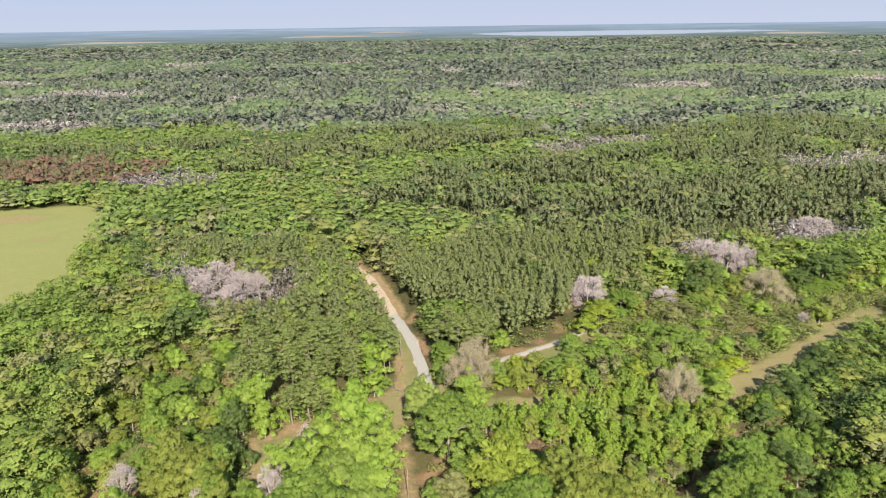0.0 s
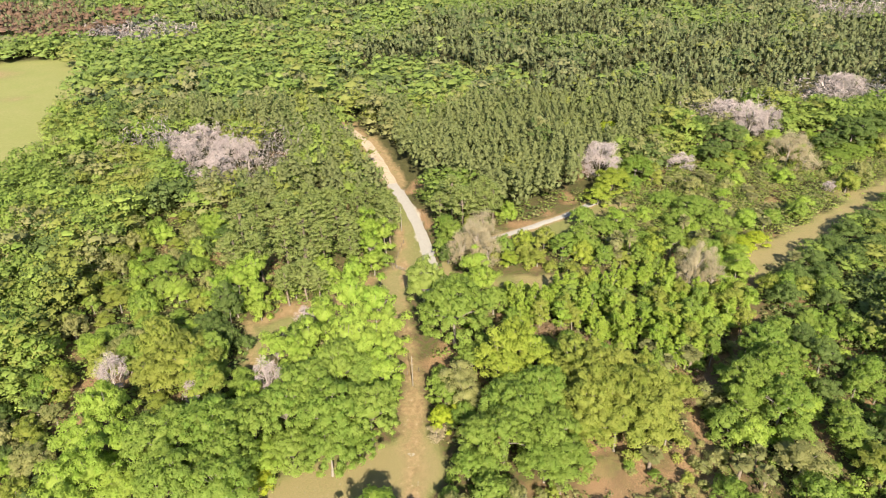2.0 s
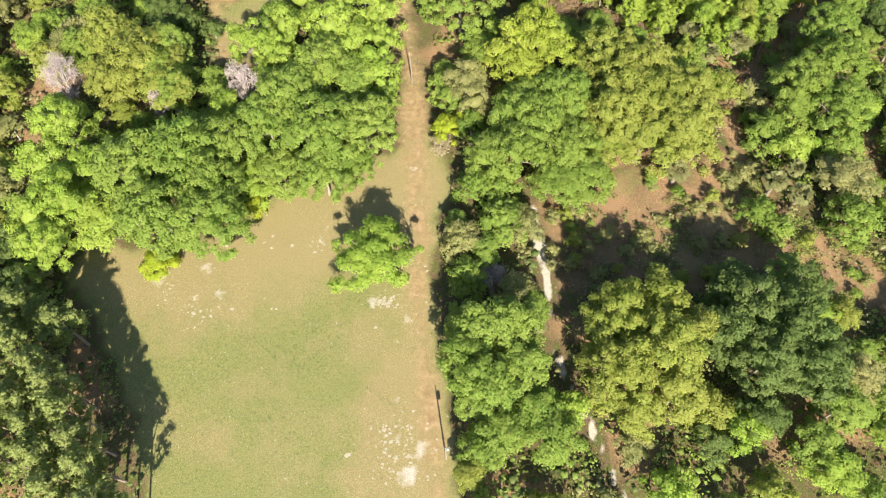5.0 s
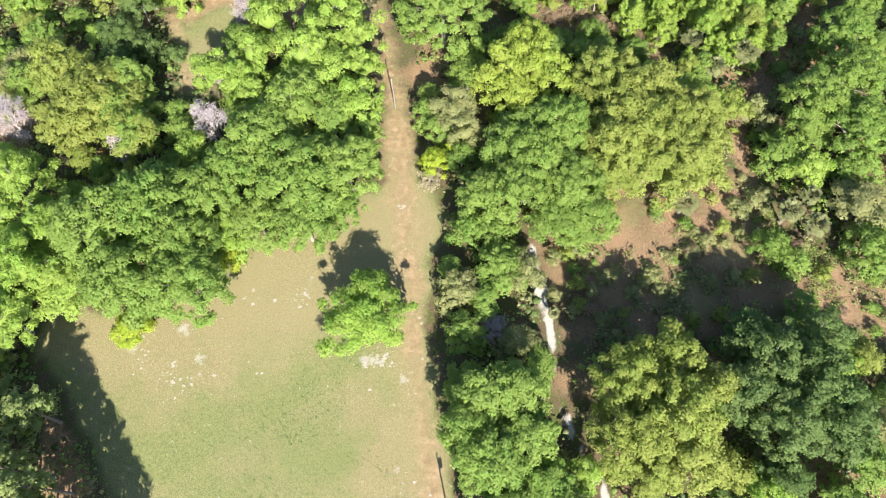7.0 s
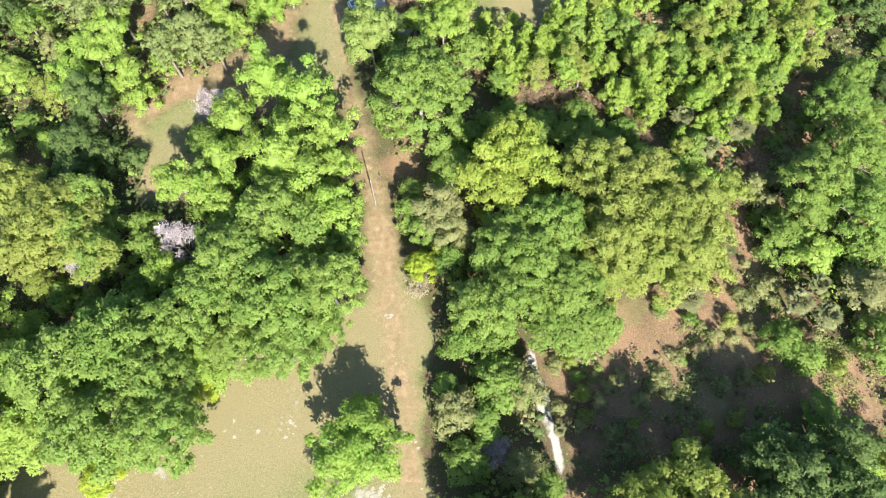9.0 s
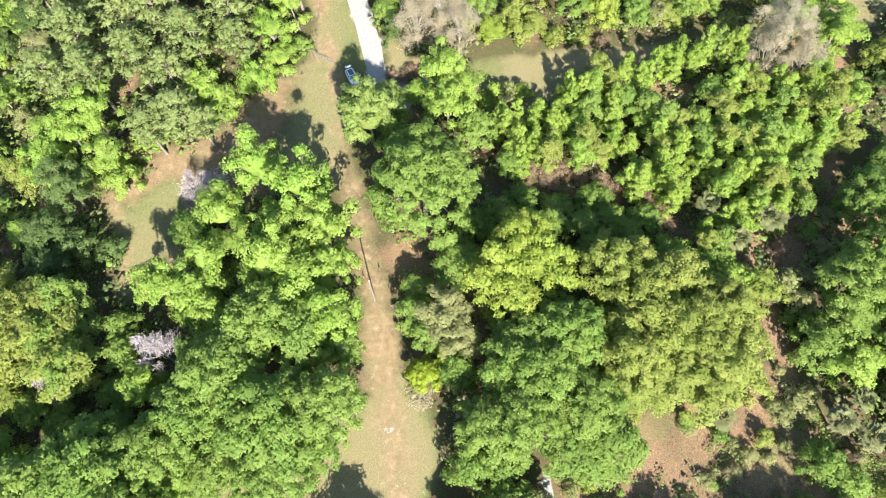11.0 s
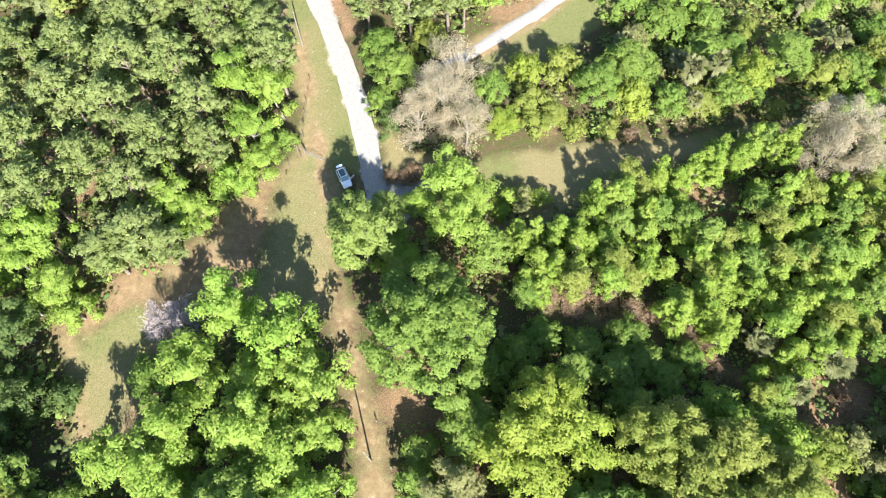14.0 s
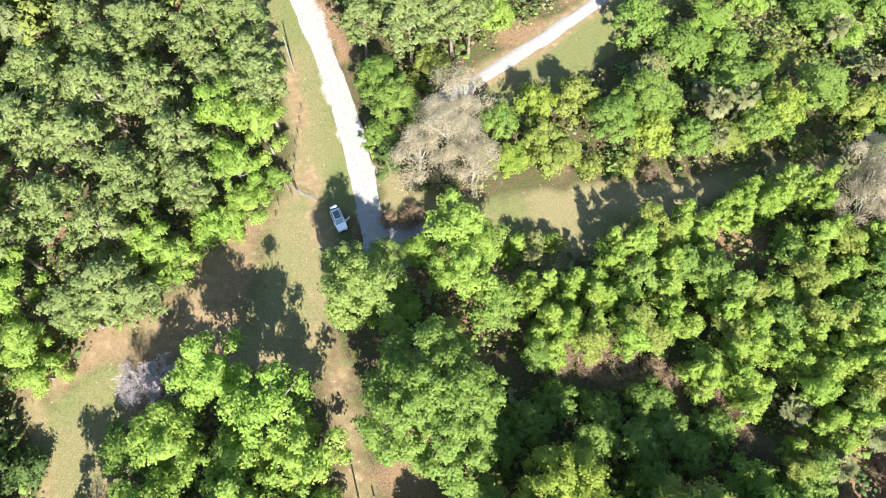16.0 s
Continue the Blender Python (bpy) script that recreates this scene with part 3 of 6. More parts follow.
GREYS_FAR = [(13, 870, 22, 24), (180, 905, 18, 30), (215, 908, 18, 30), (-869, 1410, 70, 40), (-610, 1190, 90, 40), (-515, 1140, 40, 30), (-673, 1075, 60, 26), (-308, 1090, 16, 30), (124, 1250, 34, 40), (56, 1070, 16, 30), (365, 1170, 60, 40), (420, 1190, 40, 40), (786, 1260, 60, 40), (25, 1680, 50, 80), (-745, 2070, 90, 120), (-271, 2030, 50, 80), (1239, 2260, 90, 120)]
GREENS = [(-330, 700, 150, 60), (30, 640, 60, 45), (120, 630, 110, 40), (237, 680, 50, 30), (60, 1040, 110, 90), (180, 960, 120, 60), (340, 1060, 90, 60), (566, 960, 90, 50), (-997, 1640, 160, 90), (-623, 1390, 60, 60), (637, 1600, 120, 120), (740, 1370, 160, 70)]
PINES_MORE = [(120, 1420, 260, 130), (500, 1300, 200, 70), (-600, 1560, 220, 110), (-420, 1660, 160, 130)]
MEADOWS = [(-1600, 3250, 110, 280), (-1370, 3350, 70, 220), (-1090, 3500, 90, 230), (-580, 1385, 26, 60), (-272, 790, 12, 60), (1480, 3150, 110, 300)]


def inside(poly, x, y):
    """Which of the points lie in a polygon."""
    res = np.zeros(x.shape, bool)
    for (ax, ay), (bx, by) in zip(poly, poly[1:] + poly[:1]):
        if ay != by:
            res ^= ((ay > y) != (by > y)) & (x < (bx - ax) * (y - ay) / (by - ay) + ax)
    return res


def in_any(list_of, x, y, rag=0.5):
    """Inside one of some ragged ovals."""
    out = np.zeros(np.shape(x), bool)
    for cx, cy, rx, ry in list_of:
        out |= np.hypot((x - cx) / rx, (y - cy) / ry) < 1 - rag * 0.6 + rag * 1.2 * waves(x, y, max(12, rx * 0.4), 44)
    return out


def off_line(line, x, y):
    """Distance of the points from a line of legs."""
    best = np.full(x.shape, 1e9)
    for (ax, ay), (bx, by) in zip(line, line[1:]):
        k = np.clip(((x - ax) * (bx - ax) + (y - ay) * (by - ay)) / ((bx - ax) ** 2 + (by - ay) ** 2), 0, 1)
        best = np.minimum(best, np.hypot(x - ax - k * (bx - ax), y - ay - k * (by - ay)))
    return best


def edge_of(poly, x, y):
    """Signed distance from a polygon's edge, positive inside."""
    return np.where(inside(poly, x, y), 1, -1) * off_line(poly + poly[:1], x, y)


def waves(x, y, size, seed):
    """Smooth value noise, 0 to 1."""
    x, y = x / size, y / size
    i, j = np.floor(x).astype(np.int64), np.floor(y).astype(np.int64)
    u, v = x - i, y - j
    u, v = u * u * (3 - 2 * u), v * v * (3 - 2 * v)

    def h(a, b):
        n = (a * 374761393 + b * 668265263 + seed * 974711) & 0xFFFFFFFF
        n = ((n ^ (n >> 13)) * 1274126177) & 0xFFFFFFFF
        return ((n ^ (n >> 16)) & 0xFFFF) / 65535.0

    return (h(i, j) * (1 - u) + h(i + 1, j) * u) * (1 - v) + (h(i, j + 1) * (1 - u) + h(i + 1, j + 1) * u) * v


def soft(d, width):
    return np.clip(0.5 + d / width, 0, 1)


# ---- ground ----
def spaced(dense_from, dense_to, step, mid_to, mid_step, far):
    a = list(np.arange(dense_from, dense_to, step))
    while a[-1] < mid_to:
        a.append(a[-1] + mid_step)
    grow = mid_step
    while a[-1] < far:
        grow *= 1.28
        a.append(a[-1] + grow)
    return a


def make_ground():
    right = spaced(0, 100, 1.25, 330, 8, 5200)
    left = spaced(0, 80, 1.25, 330, 8, 5200)
    xs = np.array([-v for v in left[:0:-1]] + right)
    back = spaced(0, 1, 2.0, 60, 12, 3000)
    ys = np.array([62 - v for v in back[:0:-1]] + [62 + v for v in spaced(0, 190, 1.25, 420, 8, 5200)])
    gx, gy = np.meshgrid(xs, ys)
    x, y = gx.ravel(), gy.ravel()
    rag = (waves(x, y, 4.0, 3) - 0.5) * 2.2 + (waves(x, y, 1.6, 5) - 0.5) * 1.1
    z = (waves(x, y, 23, 8) - 0.5) * 0.25
    z -= 0.12 * soft(2.2 - np.minimum(off_line(TRACK, x, y), off_line(EAST, x, y)), 2)
    z[np.hypot(x, y - 150) > 330] = 0
    grass = np.maximum.reduce([soft(edge_of(LAWN, x, y) + rag, 3), soft(edge_of(CLEARING, x, y) + rag, 4) * (0.75 + 0.25 * (waves(x, y, 14, 12) > 0.35)), soft(edge_of(GLADE, x, y) + rag, 3) * 0.7,
                               soft(5.5 - off_line(EAST, x, y) + rag, 2.5) * (y > 190), soft(edge_of(FIELD, x, y), 10), soft(5.5 - off_line([(a + 2.5, c - 4.5) for a, c in SIDE], x, y) + rag, 3) * 0.8, soft(9 - off_line(ROAD[4:], x, y) + rag, 3) * (x < np.interp(y, [190, 280], [-3, -22])), soft(edge_of(RED, x, y) + rag, 4) * 0.42 * soft(waves(x, y, 8, 35) - 0.52, 0.25)])
    bare_soil = soft(edge_of(SOIL, x, y) + rag * 1.4, 5)
    grass = grass * (1 - 0.8 * bare_soil)
    mottle = 0.4 * waves(x, y, 19, 21) + 0.3 * waves(x, y, 8, 24) + 0.3 * waves(x, y, 3.5, 25)
    ring = np.maximum.reduce([np.interp(y, [60, 84, 99], [0.0, 0.08, 0.66]), np.interp(x, [-22, -9], [0.0, 0.7]), np.interp(x, [-62, -50], [0.45, 0.1]) * (y > 84)])
    dry = np.clip((mottle - 0.5) * 1.7 + 0.22 + ring, 0, 0.95)
    straw = np.maximum.reduce([soft(edge_of(LAWN, x, y) - 1.0 + rag, 4) * dry, soft(edge_of(GLADE, x, y) + rag, 3) * 0.9 * soft(waves(x, y, 6, 22) - 0.3, 0.4), soft(5.5 - off_line(EAST, x, y) + rag, 2.5) * (y > 190) * np.clip(0.3 + mottle * 0.8, 0, 0.9), soft(edge_of(CLEARING, x, y) + rag, 4) * np.clip(0.1 + mottle * 0.85, 0, 0.6) * (1 - bare_soil), soft(8 - off_line(ROAD[4:], x, y) + rag, 3) * np.clip(mottle * 0.4, 0, 0.3), soft(edge_of(SCRUB, x, y) + rag, 6) * soft(waves(x, y, 9, 23) - 0.45, 0.4) * 0.9])
    wide = np.interp(y, [60, 100, 128, 160, 172, 182, 195], [1.8, 2.2, 2.9, 2.5, 1.5, 0.3, -2.5])
    earth = np.maximum.reduce([soft(wide - off_line(TRACK, x, y) + rag * 0.9, 4.5) * (0.56 + 0.40 * waves(x, y, 7, 61)), soft(1.4 - off_line(DELL, x, y) + rag, 3) * 0.6, soft(edge_of(CLEARING, x, y) - 0.2 + rag, 3) * soft(3.0 - edge_of(CLEARING, x, y), 3) * 0.72 * (x < -12.5),
                               soft(1.5 - off_line([(a - 8.2, c) for a, c in ROAD[2:]], x, y) + rag, 2.5) * 0.85, soft(6.0 - off_line(ROAD_FAR, x, y) + rag, 3), soft(2.4 - off_line(SIDE, x, y) + rag * 0.5, 2) * 0.8, soft(7 - np.hypot(x + 275, y - 795), 6), bare_soil * (0.25 + 0.6 * waves(x, y, 5, 37))])
    red = np.maximum.reduce([bare_soil * (0.5 + 0.4 * waves(x, y, 6, 36)), soft(edge_of(RED, x, y) + rag * 1.5, 4) * (0.35 + 0.5 * waves(x, y, 5, 33)), soft(1.6 - off_line(EAST, x, y) + rag, 3) * (y < 192) * 0.8, soft(waves(x, y, 9, 31) - 0.66, 0.2) * (y < 320) * (edge_of(CLEARING, x, y) < -2) * (edge_of(LAWN, x, y) < -2) * (y > 50) * 0.7])
    sand = soft(np.interp(y, [58, 84, 88, 93, 97, 103, 108, 113, 117], [0.5, 0.3, 0.6, 0.2, 0.6, 0.9, 1.1, 0.8, 0.1]) - off_line(PATH_SAND, x, y) + rag * 0.35, 0.9)
    sand = np.maximum(sand, soft(2.1 - off_line(ROAD, x, y) + rag * 0.9, 2.0) * 0.72)
    for px, py, pr in ((-26, 107.6, 1.0), (-7.6, 123.6, 0.8), (-24, 110.5, 0.5), (-53.5, 100.3, 1.2), (-45.5, 103, 0.9), (-14.5, 95.5, 1.0), (-12.5, 95.9, 0.9), (-10.5, 78, 0.9), (-6, 70, 1.3), (-9.5, 72, 1.0), (-48, 99, 0.5), (-58, 97, 0.4), (-8.5, 92, 1.4), (-8, 66, 1.6), (-42, 98, 0.8), (-37, 104, 0.6)):
        sand = np.maximum(sand, soft(pr * 1.5 - np.hypot(x - px, y - py) + rag * 0.8, 2.4) * 0.56)
    spot = np.maximum(soft(1 - np.hypot((x + 266) / 20, (y - 416) / 10), 1.0), soft(1 - np.hypot((x + 226) / 5, (y - 371) / 3), 1.0))
    earth = np.maximum(earth, spot)
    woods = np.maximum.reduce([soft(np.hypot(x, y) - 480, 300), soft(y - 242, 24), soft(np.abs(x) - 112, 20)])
    n = len(xs)
    i, j = np.meshgrid(np.arange(n - 1), np.arange(len(ys) - 1))
    a = (j * n + i).ravel()
    f = np.stack([a, a + 1, a + n + 1, a + n], 1)
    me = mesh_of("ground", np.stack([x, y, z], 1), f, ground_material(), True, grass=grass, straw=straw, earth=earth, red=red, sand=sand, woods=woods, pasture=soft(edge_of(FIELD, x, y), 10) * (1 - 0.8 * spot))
    tagged(new("ground", me), "sandy brown woodland ground with mown lawn and tracks", "ground", kind="structure")


def ribbon(name, line, half, material, label, z=0.16, ragged=0.2, step=0.8):
    """A road of loose stone with worn, uneven edges."""
    pts, acc = [], np.array(line, float)
    seg = np.hypot(*np.diff(acc, axis=0).T)
    at = np.concatenate([[0], seg.cumsum()])
    s = np.arange(0, at[-1], step)
    k = np.ones(5) / 5
    px, py = np.interp(s, at, acc[:, 0]), np.interp(s, at, acc[:, 1])
    for _ in range(4):
        px[2:-2], py[2:-2] = np.convolve(px, k, "valid"), np.convolve(py, k, "valid")
    tx, ty = np.gradient(px), np.gradient(py)
    ln = np.hypot(tx, ty)
    nx, ny = -ty / ln, tx / ln
    across = np.linspace(-1, 1, 9)
    v = []
    for c in across:
        w = half * c + (abs(c) > 0.9) * np.sign(c) * ragged * (waves(s, s * 0 + c * 50, 1.7, 4) + waves(s, s * 0 + c * 50, 5, 9) - 1) * 2
        v.append(np.stack([px + nx * w, py + ny * w, z - 0.14 * abs(c) ** 3 + 0.02 * waves(s, s * 0 + c * 9, 1.2, 2)], 1))
    v = np.stack(v, 1).reshape(-1, 3)
    m = len(across)
    i, j = np.meshgrid(np.arange(m - 1), np.arange(len(s) - 1))
    a = (j * m + i).ravel()
    tagged(new(name, mesh_of(name, v, np.stack([a, a + 1, a + m + 1, a + m], 1), material, True)), label, "road", kind="structure")


make_ground()
ribbon("road", ROAD, 1.95, GRAVEL, "pale gravel road between woods", ragged=0.22)
ribbon("road", [(-5.2, 187.2), (-2, 186.6), (2, 186.8), (6.8, 188.0)], 2.7, GRAVEL, "pale gravel parking place at the road end", 0.145, 0.9)
ribbon("road", ROAD_FAR, 2.2, SANDY, "tan sandy road going into the woods")
ribbon("road", SIDE, 1.25, GRAVEL, "pale gravel side road along pine trees")


def meadow(cx, cy, rx, ry, seed):
    """A tan clearing far off in the woods."""
    rng = np.random.default_rng(seed)
    a = np.linspace(0, 6.283, 40, endpoint=False)
    ring = 1 + 0.12 * np.convolve(np.tile(rng.normal(size=40), 3), np.ones(4) / 4, "same")[40:80]
    v, f = [(cx, cy, 0.5)], []
    for k, s in enumerate((0.5, 1.15)):
        v += [(cx + rx * s * r * math.cos(q), cy + ry * s * r * math.sin(q), 0.5 - 0.1 * k) for q, r in zip(a, ring)]
    v = np.array(v)
    i = np.arange(40)
    n = (i + 1) % 40
    f = np.concatenate([np.stack([i * 0, 1 + i, 1 + n], 1), np.stack([1 + i, 41 + i, 41 + n], 1), np.stack([1 + i, 41 + n, 1 + n], 1)])
    tagged(new("clearing", mesh_of("clearing", v, f, STRAW)), "dry tan grass clearing in far woods", "ground", kind="structure")


STRAW = plain("dry_tan_grass", (0.117, 0.100, 0.072), (0.176, 0.154, 0.117), 0.03, 0.95, bump=0.1)
for _k, _m in enumerate(MEADOWS):
    meadow(*_m, _k)


# ---- distance ----
def arc(name, radius, a0, a1, low, high, material, label, ragged=0.0):
    ang = np.radians(np.linspace(a0, a1, max(8, int((a1 - a0) * 3))))
    x, y = radius * np.sin(ang), radius * np.cos(ang)
    at = np.linspace(0, 1, len(ang))
    lo = np.interp(at, np.linspace(0, 1, len(low)), low) + ragged * (waves(ang * 900, ang * 0, 9, 6) - 0.5)
    hi = np.interp(at, np.linspace(0, 1, len(high)), high) + ragged * (waves(ang * 900, ang * 0, 7, 16) - 0.5)
    hi = np.maximum(hi, lo)
    v = np.concatenate([np.stack([x, y, ang * 0 + lo], 1), np.stack([x, y, ang * 0 + hi], 1)])
    n = len(ang)
    i = np.arange(n - 1)
    tagged(new(name, mesh_of(name, v, np.stack([i, i + 1, i + n + 1, i + n], 1), material)), label, "backdrop", kind="structure")


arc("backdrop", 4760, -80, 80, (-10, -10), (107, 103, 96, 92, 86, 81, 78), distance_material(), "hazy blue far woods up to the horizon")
# lakes and marsh glow by themselves: daylight and haze are put into their colours
LAKE = glow("lake_glow", (0.179, 0.218, 0.300))
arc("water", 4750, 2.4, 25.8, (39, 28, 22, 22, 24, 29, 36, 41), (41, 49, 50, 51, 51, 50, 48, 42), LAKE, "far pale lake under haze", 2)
arc("water", 4750, -38, -13.4, (57, 59, 60, 59, 61, 65, 71.5), (70, 69, 67, 65, 66, 69, 73), glow("west_lake_glow", (0.106, 0.140, 0.200)), "far pale blue lake strip under haze", 2)
TAN = glow("marsh_glow", (0.195, 0.179, 0.168))
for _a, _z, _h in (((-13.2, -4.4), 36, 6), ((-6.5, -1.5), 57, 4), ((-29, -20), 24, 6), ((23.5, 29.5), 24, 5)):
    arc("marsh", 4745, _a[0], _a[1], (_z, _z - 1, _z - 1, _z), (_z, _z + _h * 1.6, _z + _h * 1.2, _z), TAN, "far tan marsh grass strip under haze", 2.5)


def sky_haze():
    """A self-glowing backdrop painted as the pale band of hazy sky above the horizon."""
    m, nt, p = nodes_of("sky_haze")
    tc = nt.nodes.new("ShaderNodeTexCoord")
    sep = nt.nodes.new("ShaderNodeSeparateXYZ")
    nt.links.new(tc.outputs["Object"], sep.inputs[0])
    em = add(nt, "ShaderNodeEmission", Strength=1.0)
    nt.links.new(mixed(nt, ramp(nt, sep.outputs[2], 100, 460), (0.183, 0.221, 0.312), (0.160, 0.204, 0.316)), em.inputs["Color"])
    nt.links.new(em.outputs[0], nt.nodes["Material Output"].inputs["Surface"])
    return m


arc("backdrop", 4790, -82, 82, (60, 60), (460, 460), sky_haze(), "pale blue hazy sky over the horizon")


# ---- woods by hand: the trees along the lawn, the track and the crossing ----
grove("oak", [
    (-56.5, 117.8, 18.7, 8.0), (-47.9, 120.7, 18.7, 8.1), (-51.2, 108.7, 17.5, 7.3), (-42.1, 107.7, 16.4, 6.9), (-42.8, 115.6, 17.5, 5.6),
    (-23.4, 125.3, 18.7, 8.2), (-15.9, 126.6, 17.5, 6.0), (-29.7, 132.4, 18.7, 7.4), (-23.7, 118.2, 14.0, 5.8), (-18.4, 121.6, 10, 4.4),
    (-34.4, 127.3, 17.5, 5.8), (-39.8, 123.0, 17.5, 5.8), (-24.1, 139.4, 18.7, 6.5), (-31.9, 119.5, 11, 5.4),
])
grove("bright", [
    (-37.5, 118.9, 10, 4.9), (-62.7, 109.8, 11, 5.2), (-73.5, 129.3, 16.4, 5.9), (-75.0, 120.7, 15.2, 5.3), (-69.0, 112.7, 16.4, 5.6),
    (-70.9, 104.3, 14.0, 5.5), (-66.2, 120.4, 15.2, 4.8), (-74.1, 110.4, 14.0, 4.7), (-14.3, 139.4, 15.2, 4.6), (-42.6, 133.2, 14.0, 3.5),
])
grove("bright", [
    (-14.0, 101.8, 11.5, 7.0),
])
grove("gold", [
    (-53.4, 103.4, 4.5, 3.5), (-37.6, 115.5, 5, 3.0),
])
grove("olive", [
    (-60.1, 144.0, 17.5, 7.7), (-68.1, 150.9, 17.5, 5.8), (-54.1, 137.4, 15.2, 5.1), (-66.9, 140.4, 15.2, 5.1),
])
grove("dark", [
    (46.4, 88.7, 17.5, 6.3), (51.0, 85.0, 18.7, 6.6), (47.0, 80.3, 17.5, 6.1), (54.2, 78.6, 16.4, 5.3), (44.8, 93.0, 14.0, 4.3),
    (41.2, 85.0, 15.2, 4.6), (55.9, 92.6, 14.0, 4.3),
])
grove("olive", [
    (25.3, 87.6, 17.5, 5.9), (31.8, 90.2, 16.4, 5.3), (30.9, 82.3, 18.7, 6.9), (24.4, 79.5, 16.4, 5.9), (33.0, 76.2, 15.2, 5.0),
    (27.8, 74.3, 11, 4.1), (37.2, 85.9, 15.2, 3.8),
])
grove("oak", [
    (4.4, 86.9, 15.2, 5.3), (9.5, 86.8, 15.2, 4.7), (0.9, 82.9, 14.0, 4.2), (4.7, 77.8, 15.2, 5.1), (9.9, 80.2, 14.0, 4.6),
    (1.2, 89.8, 9, 3.5), (6.1, 70.9, 11, 4.5), (12.1, 73.9, 11, 4.1), (14.2, 69.9, 11, 4.5), (2.8, 69.5, 9, 3.3),
    (2.3, 75.9, 10, 3.3),
])
grove("shade", [
    (1.3, 105.4, 8, 4.0), (12.4, 108.1, 8, 3.8), (10.5, 95.4, 7, 3.5),
])
grove("oak", [
    (2.0, 98.4, 8, 3.7), (8.6, 109.0, 9, 4.6), (13.1, 92.7, 6, 2.9), (5.5, 103.4, 7, 2.8),
])
grove("oak", [
    (6.2, 120.3, 14.0, 4.6), (4.2, 116.6, 9, 3.7), (11.9, 120.8, 15.2, 5.7), (15.2, 126.9, 16.4, 6.3), (21.7, 122.0, 14.0, 5.8),
    (24.5, 116.6, 10, 5.3), (19.6, 115.7, 10, 4.8), (21.6, 132.5, 16.4, 5.4), (11.5, 128.7, 15.2, 4.9), (8.1, 116.5, 9, 3.9),
])
grove("olive", [
    (32.7, 135.2, 17.5, 6.9), (37.8, 130.2, 17.5, 6.6), (29.8, 127.5, 16.4, 5.8), (41.3, 125.3, 15.2, 6.0), (35.5, 123.7, 14.0, 5.3),
    (29.5, 141.4, 17.5, 5.6), (46.3, 124.0, 9, 4.0), (44.7, 133.3, 15.2, 5.5), (29.3, 124.3, 10, 4.5),
])
grove("oak", [
    (66.8, 134.8, 15.2, 6.0), (74.0, 139.4, 15.2, 6.1), (72.1, 128.6, 15.2, 5.9), (65.1, 130.7, 11, 4.5), (60.2, 127.4, 8, 4.2),
    (75.9, 149.0, 14.0, 5.8), (72.7, 123.0, 9, 4.0),
])
grove("shade", [
    (70.6, 115.0, 10, 5.3), (62.0, 78.3, 10, 3.8),
])
grove("oak", [
    (70.5, 107.9, 9, 4.7), (55.0, 110.3, 6, 3.5), (58.4, 107.3, 5, 2.9), (57.9, 73.5, 11, 4.3),
])
grove("bright", [
    (-17.6, 161.4, 21.0, 5.2), (-14.4, 155.4, 17.5, 4.8), (-24.3, 166.6, 20.5, 4.3), (-30.5, 159.4, 17.5, 4.6), (-21.8, 156.5, 17.5, 4.1),
    (-32.6, 152.1, 16.4, 4.2), (-40.4, 148.7, 15.2, 4.4), (-34.9, 146.6, 16.4, 4.6), (-23.3, 149.5, 18.7, 4.6), (-18.9, 145.9, 17.5, 4.8),
    (-13.4, 148.8, 15.2, 3.7), (-16.2, 141.0, 15.2, 3.9), (-25.2, 139.6, 17.5, 4.8), (-31.9, 142.3, 15.2, 3.9), (-20.9, 150.9, 18.7, 3.6),
])
grove("oak", [
    (-18.6, 136.6, 16.4, 4.6), (-13.0, 135.6, 11, 3.2), (-30.0, 135.8, 16.4, 4.6),
])
grove("oak", [
    (2.4, 159.4, 21.1, 9.8),
])
grove("moss", [
    (-5.2, 175.4, 17.5, 5.6), (-6.0, 179.6, 15.2, 4.2), (-1.4, 182.1, 10, 3.3),
])
grove("bright", [
    (8.6, 184.2, 15.2, 4.5), (8.7, 178.0, 14.0, 4.2), (12.2, 182.5, 10, 3.7), (3.5, 183.4, 8, 2.9), (-1.2, 175.4, 7, 3.8),
])
grove("yellow", [
    (16.7, 147.5, 18.7, 5.6), (12.0, 143.3, 17.5, 4.9), (19.2, 143.2, 17.5, 4.9), (13.7, 138.6, 15.2, 4.3),
])
grove("shade", [
    (3.4, 138.8, 12, 4.6), (4.4, 134.8, 11, 3.6),
])
grove("oak", [
    (-1.8, 141.0, 7, 3.2), (-0.9, 145.3, 6, 2.5), (-0.2, 136.6, 8, 2.8), (3.8, 130.5, 8, 3.2), (13.4, 132.5, 14.0, 4.3),
    (19.1, 133.9, 15.2, 4.8), (22.3, 129.8, 14.0, 4.2),
])
grove("gold", [
    (-1.0, 130.5, 7, 3.0), (2.5, 132.4, 6, 2.3),
])
grove("oak", [
    (31.4, 157.7, 6, 3.2), (33.1, 153.5, 6, 3.4), (28.2, 152.1, 7, 3.5), (18.9, 159.4, 6, 3.1), (14.8, 156.8, 7, 3.4),
    (35.1, 150.4, 6, 3.2), (48.9, 143.7, 7, 3.3), (28.7, 147.2, 8, 3.4), (24.9, 156.8, 5, 3.1),
])
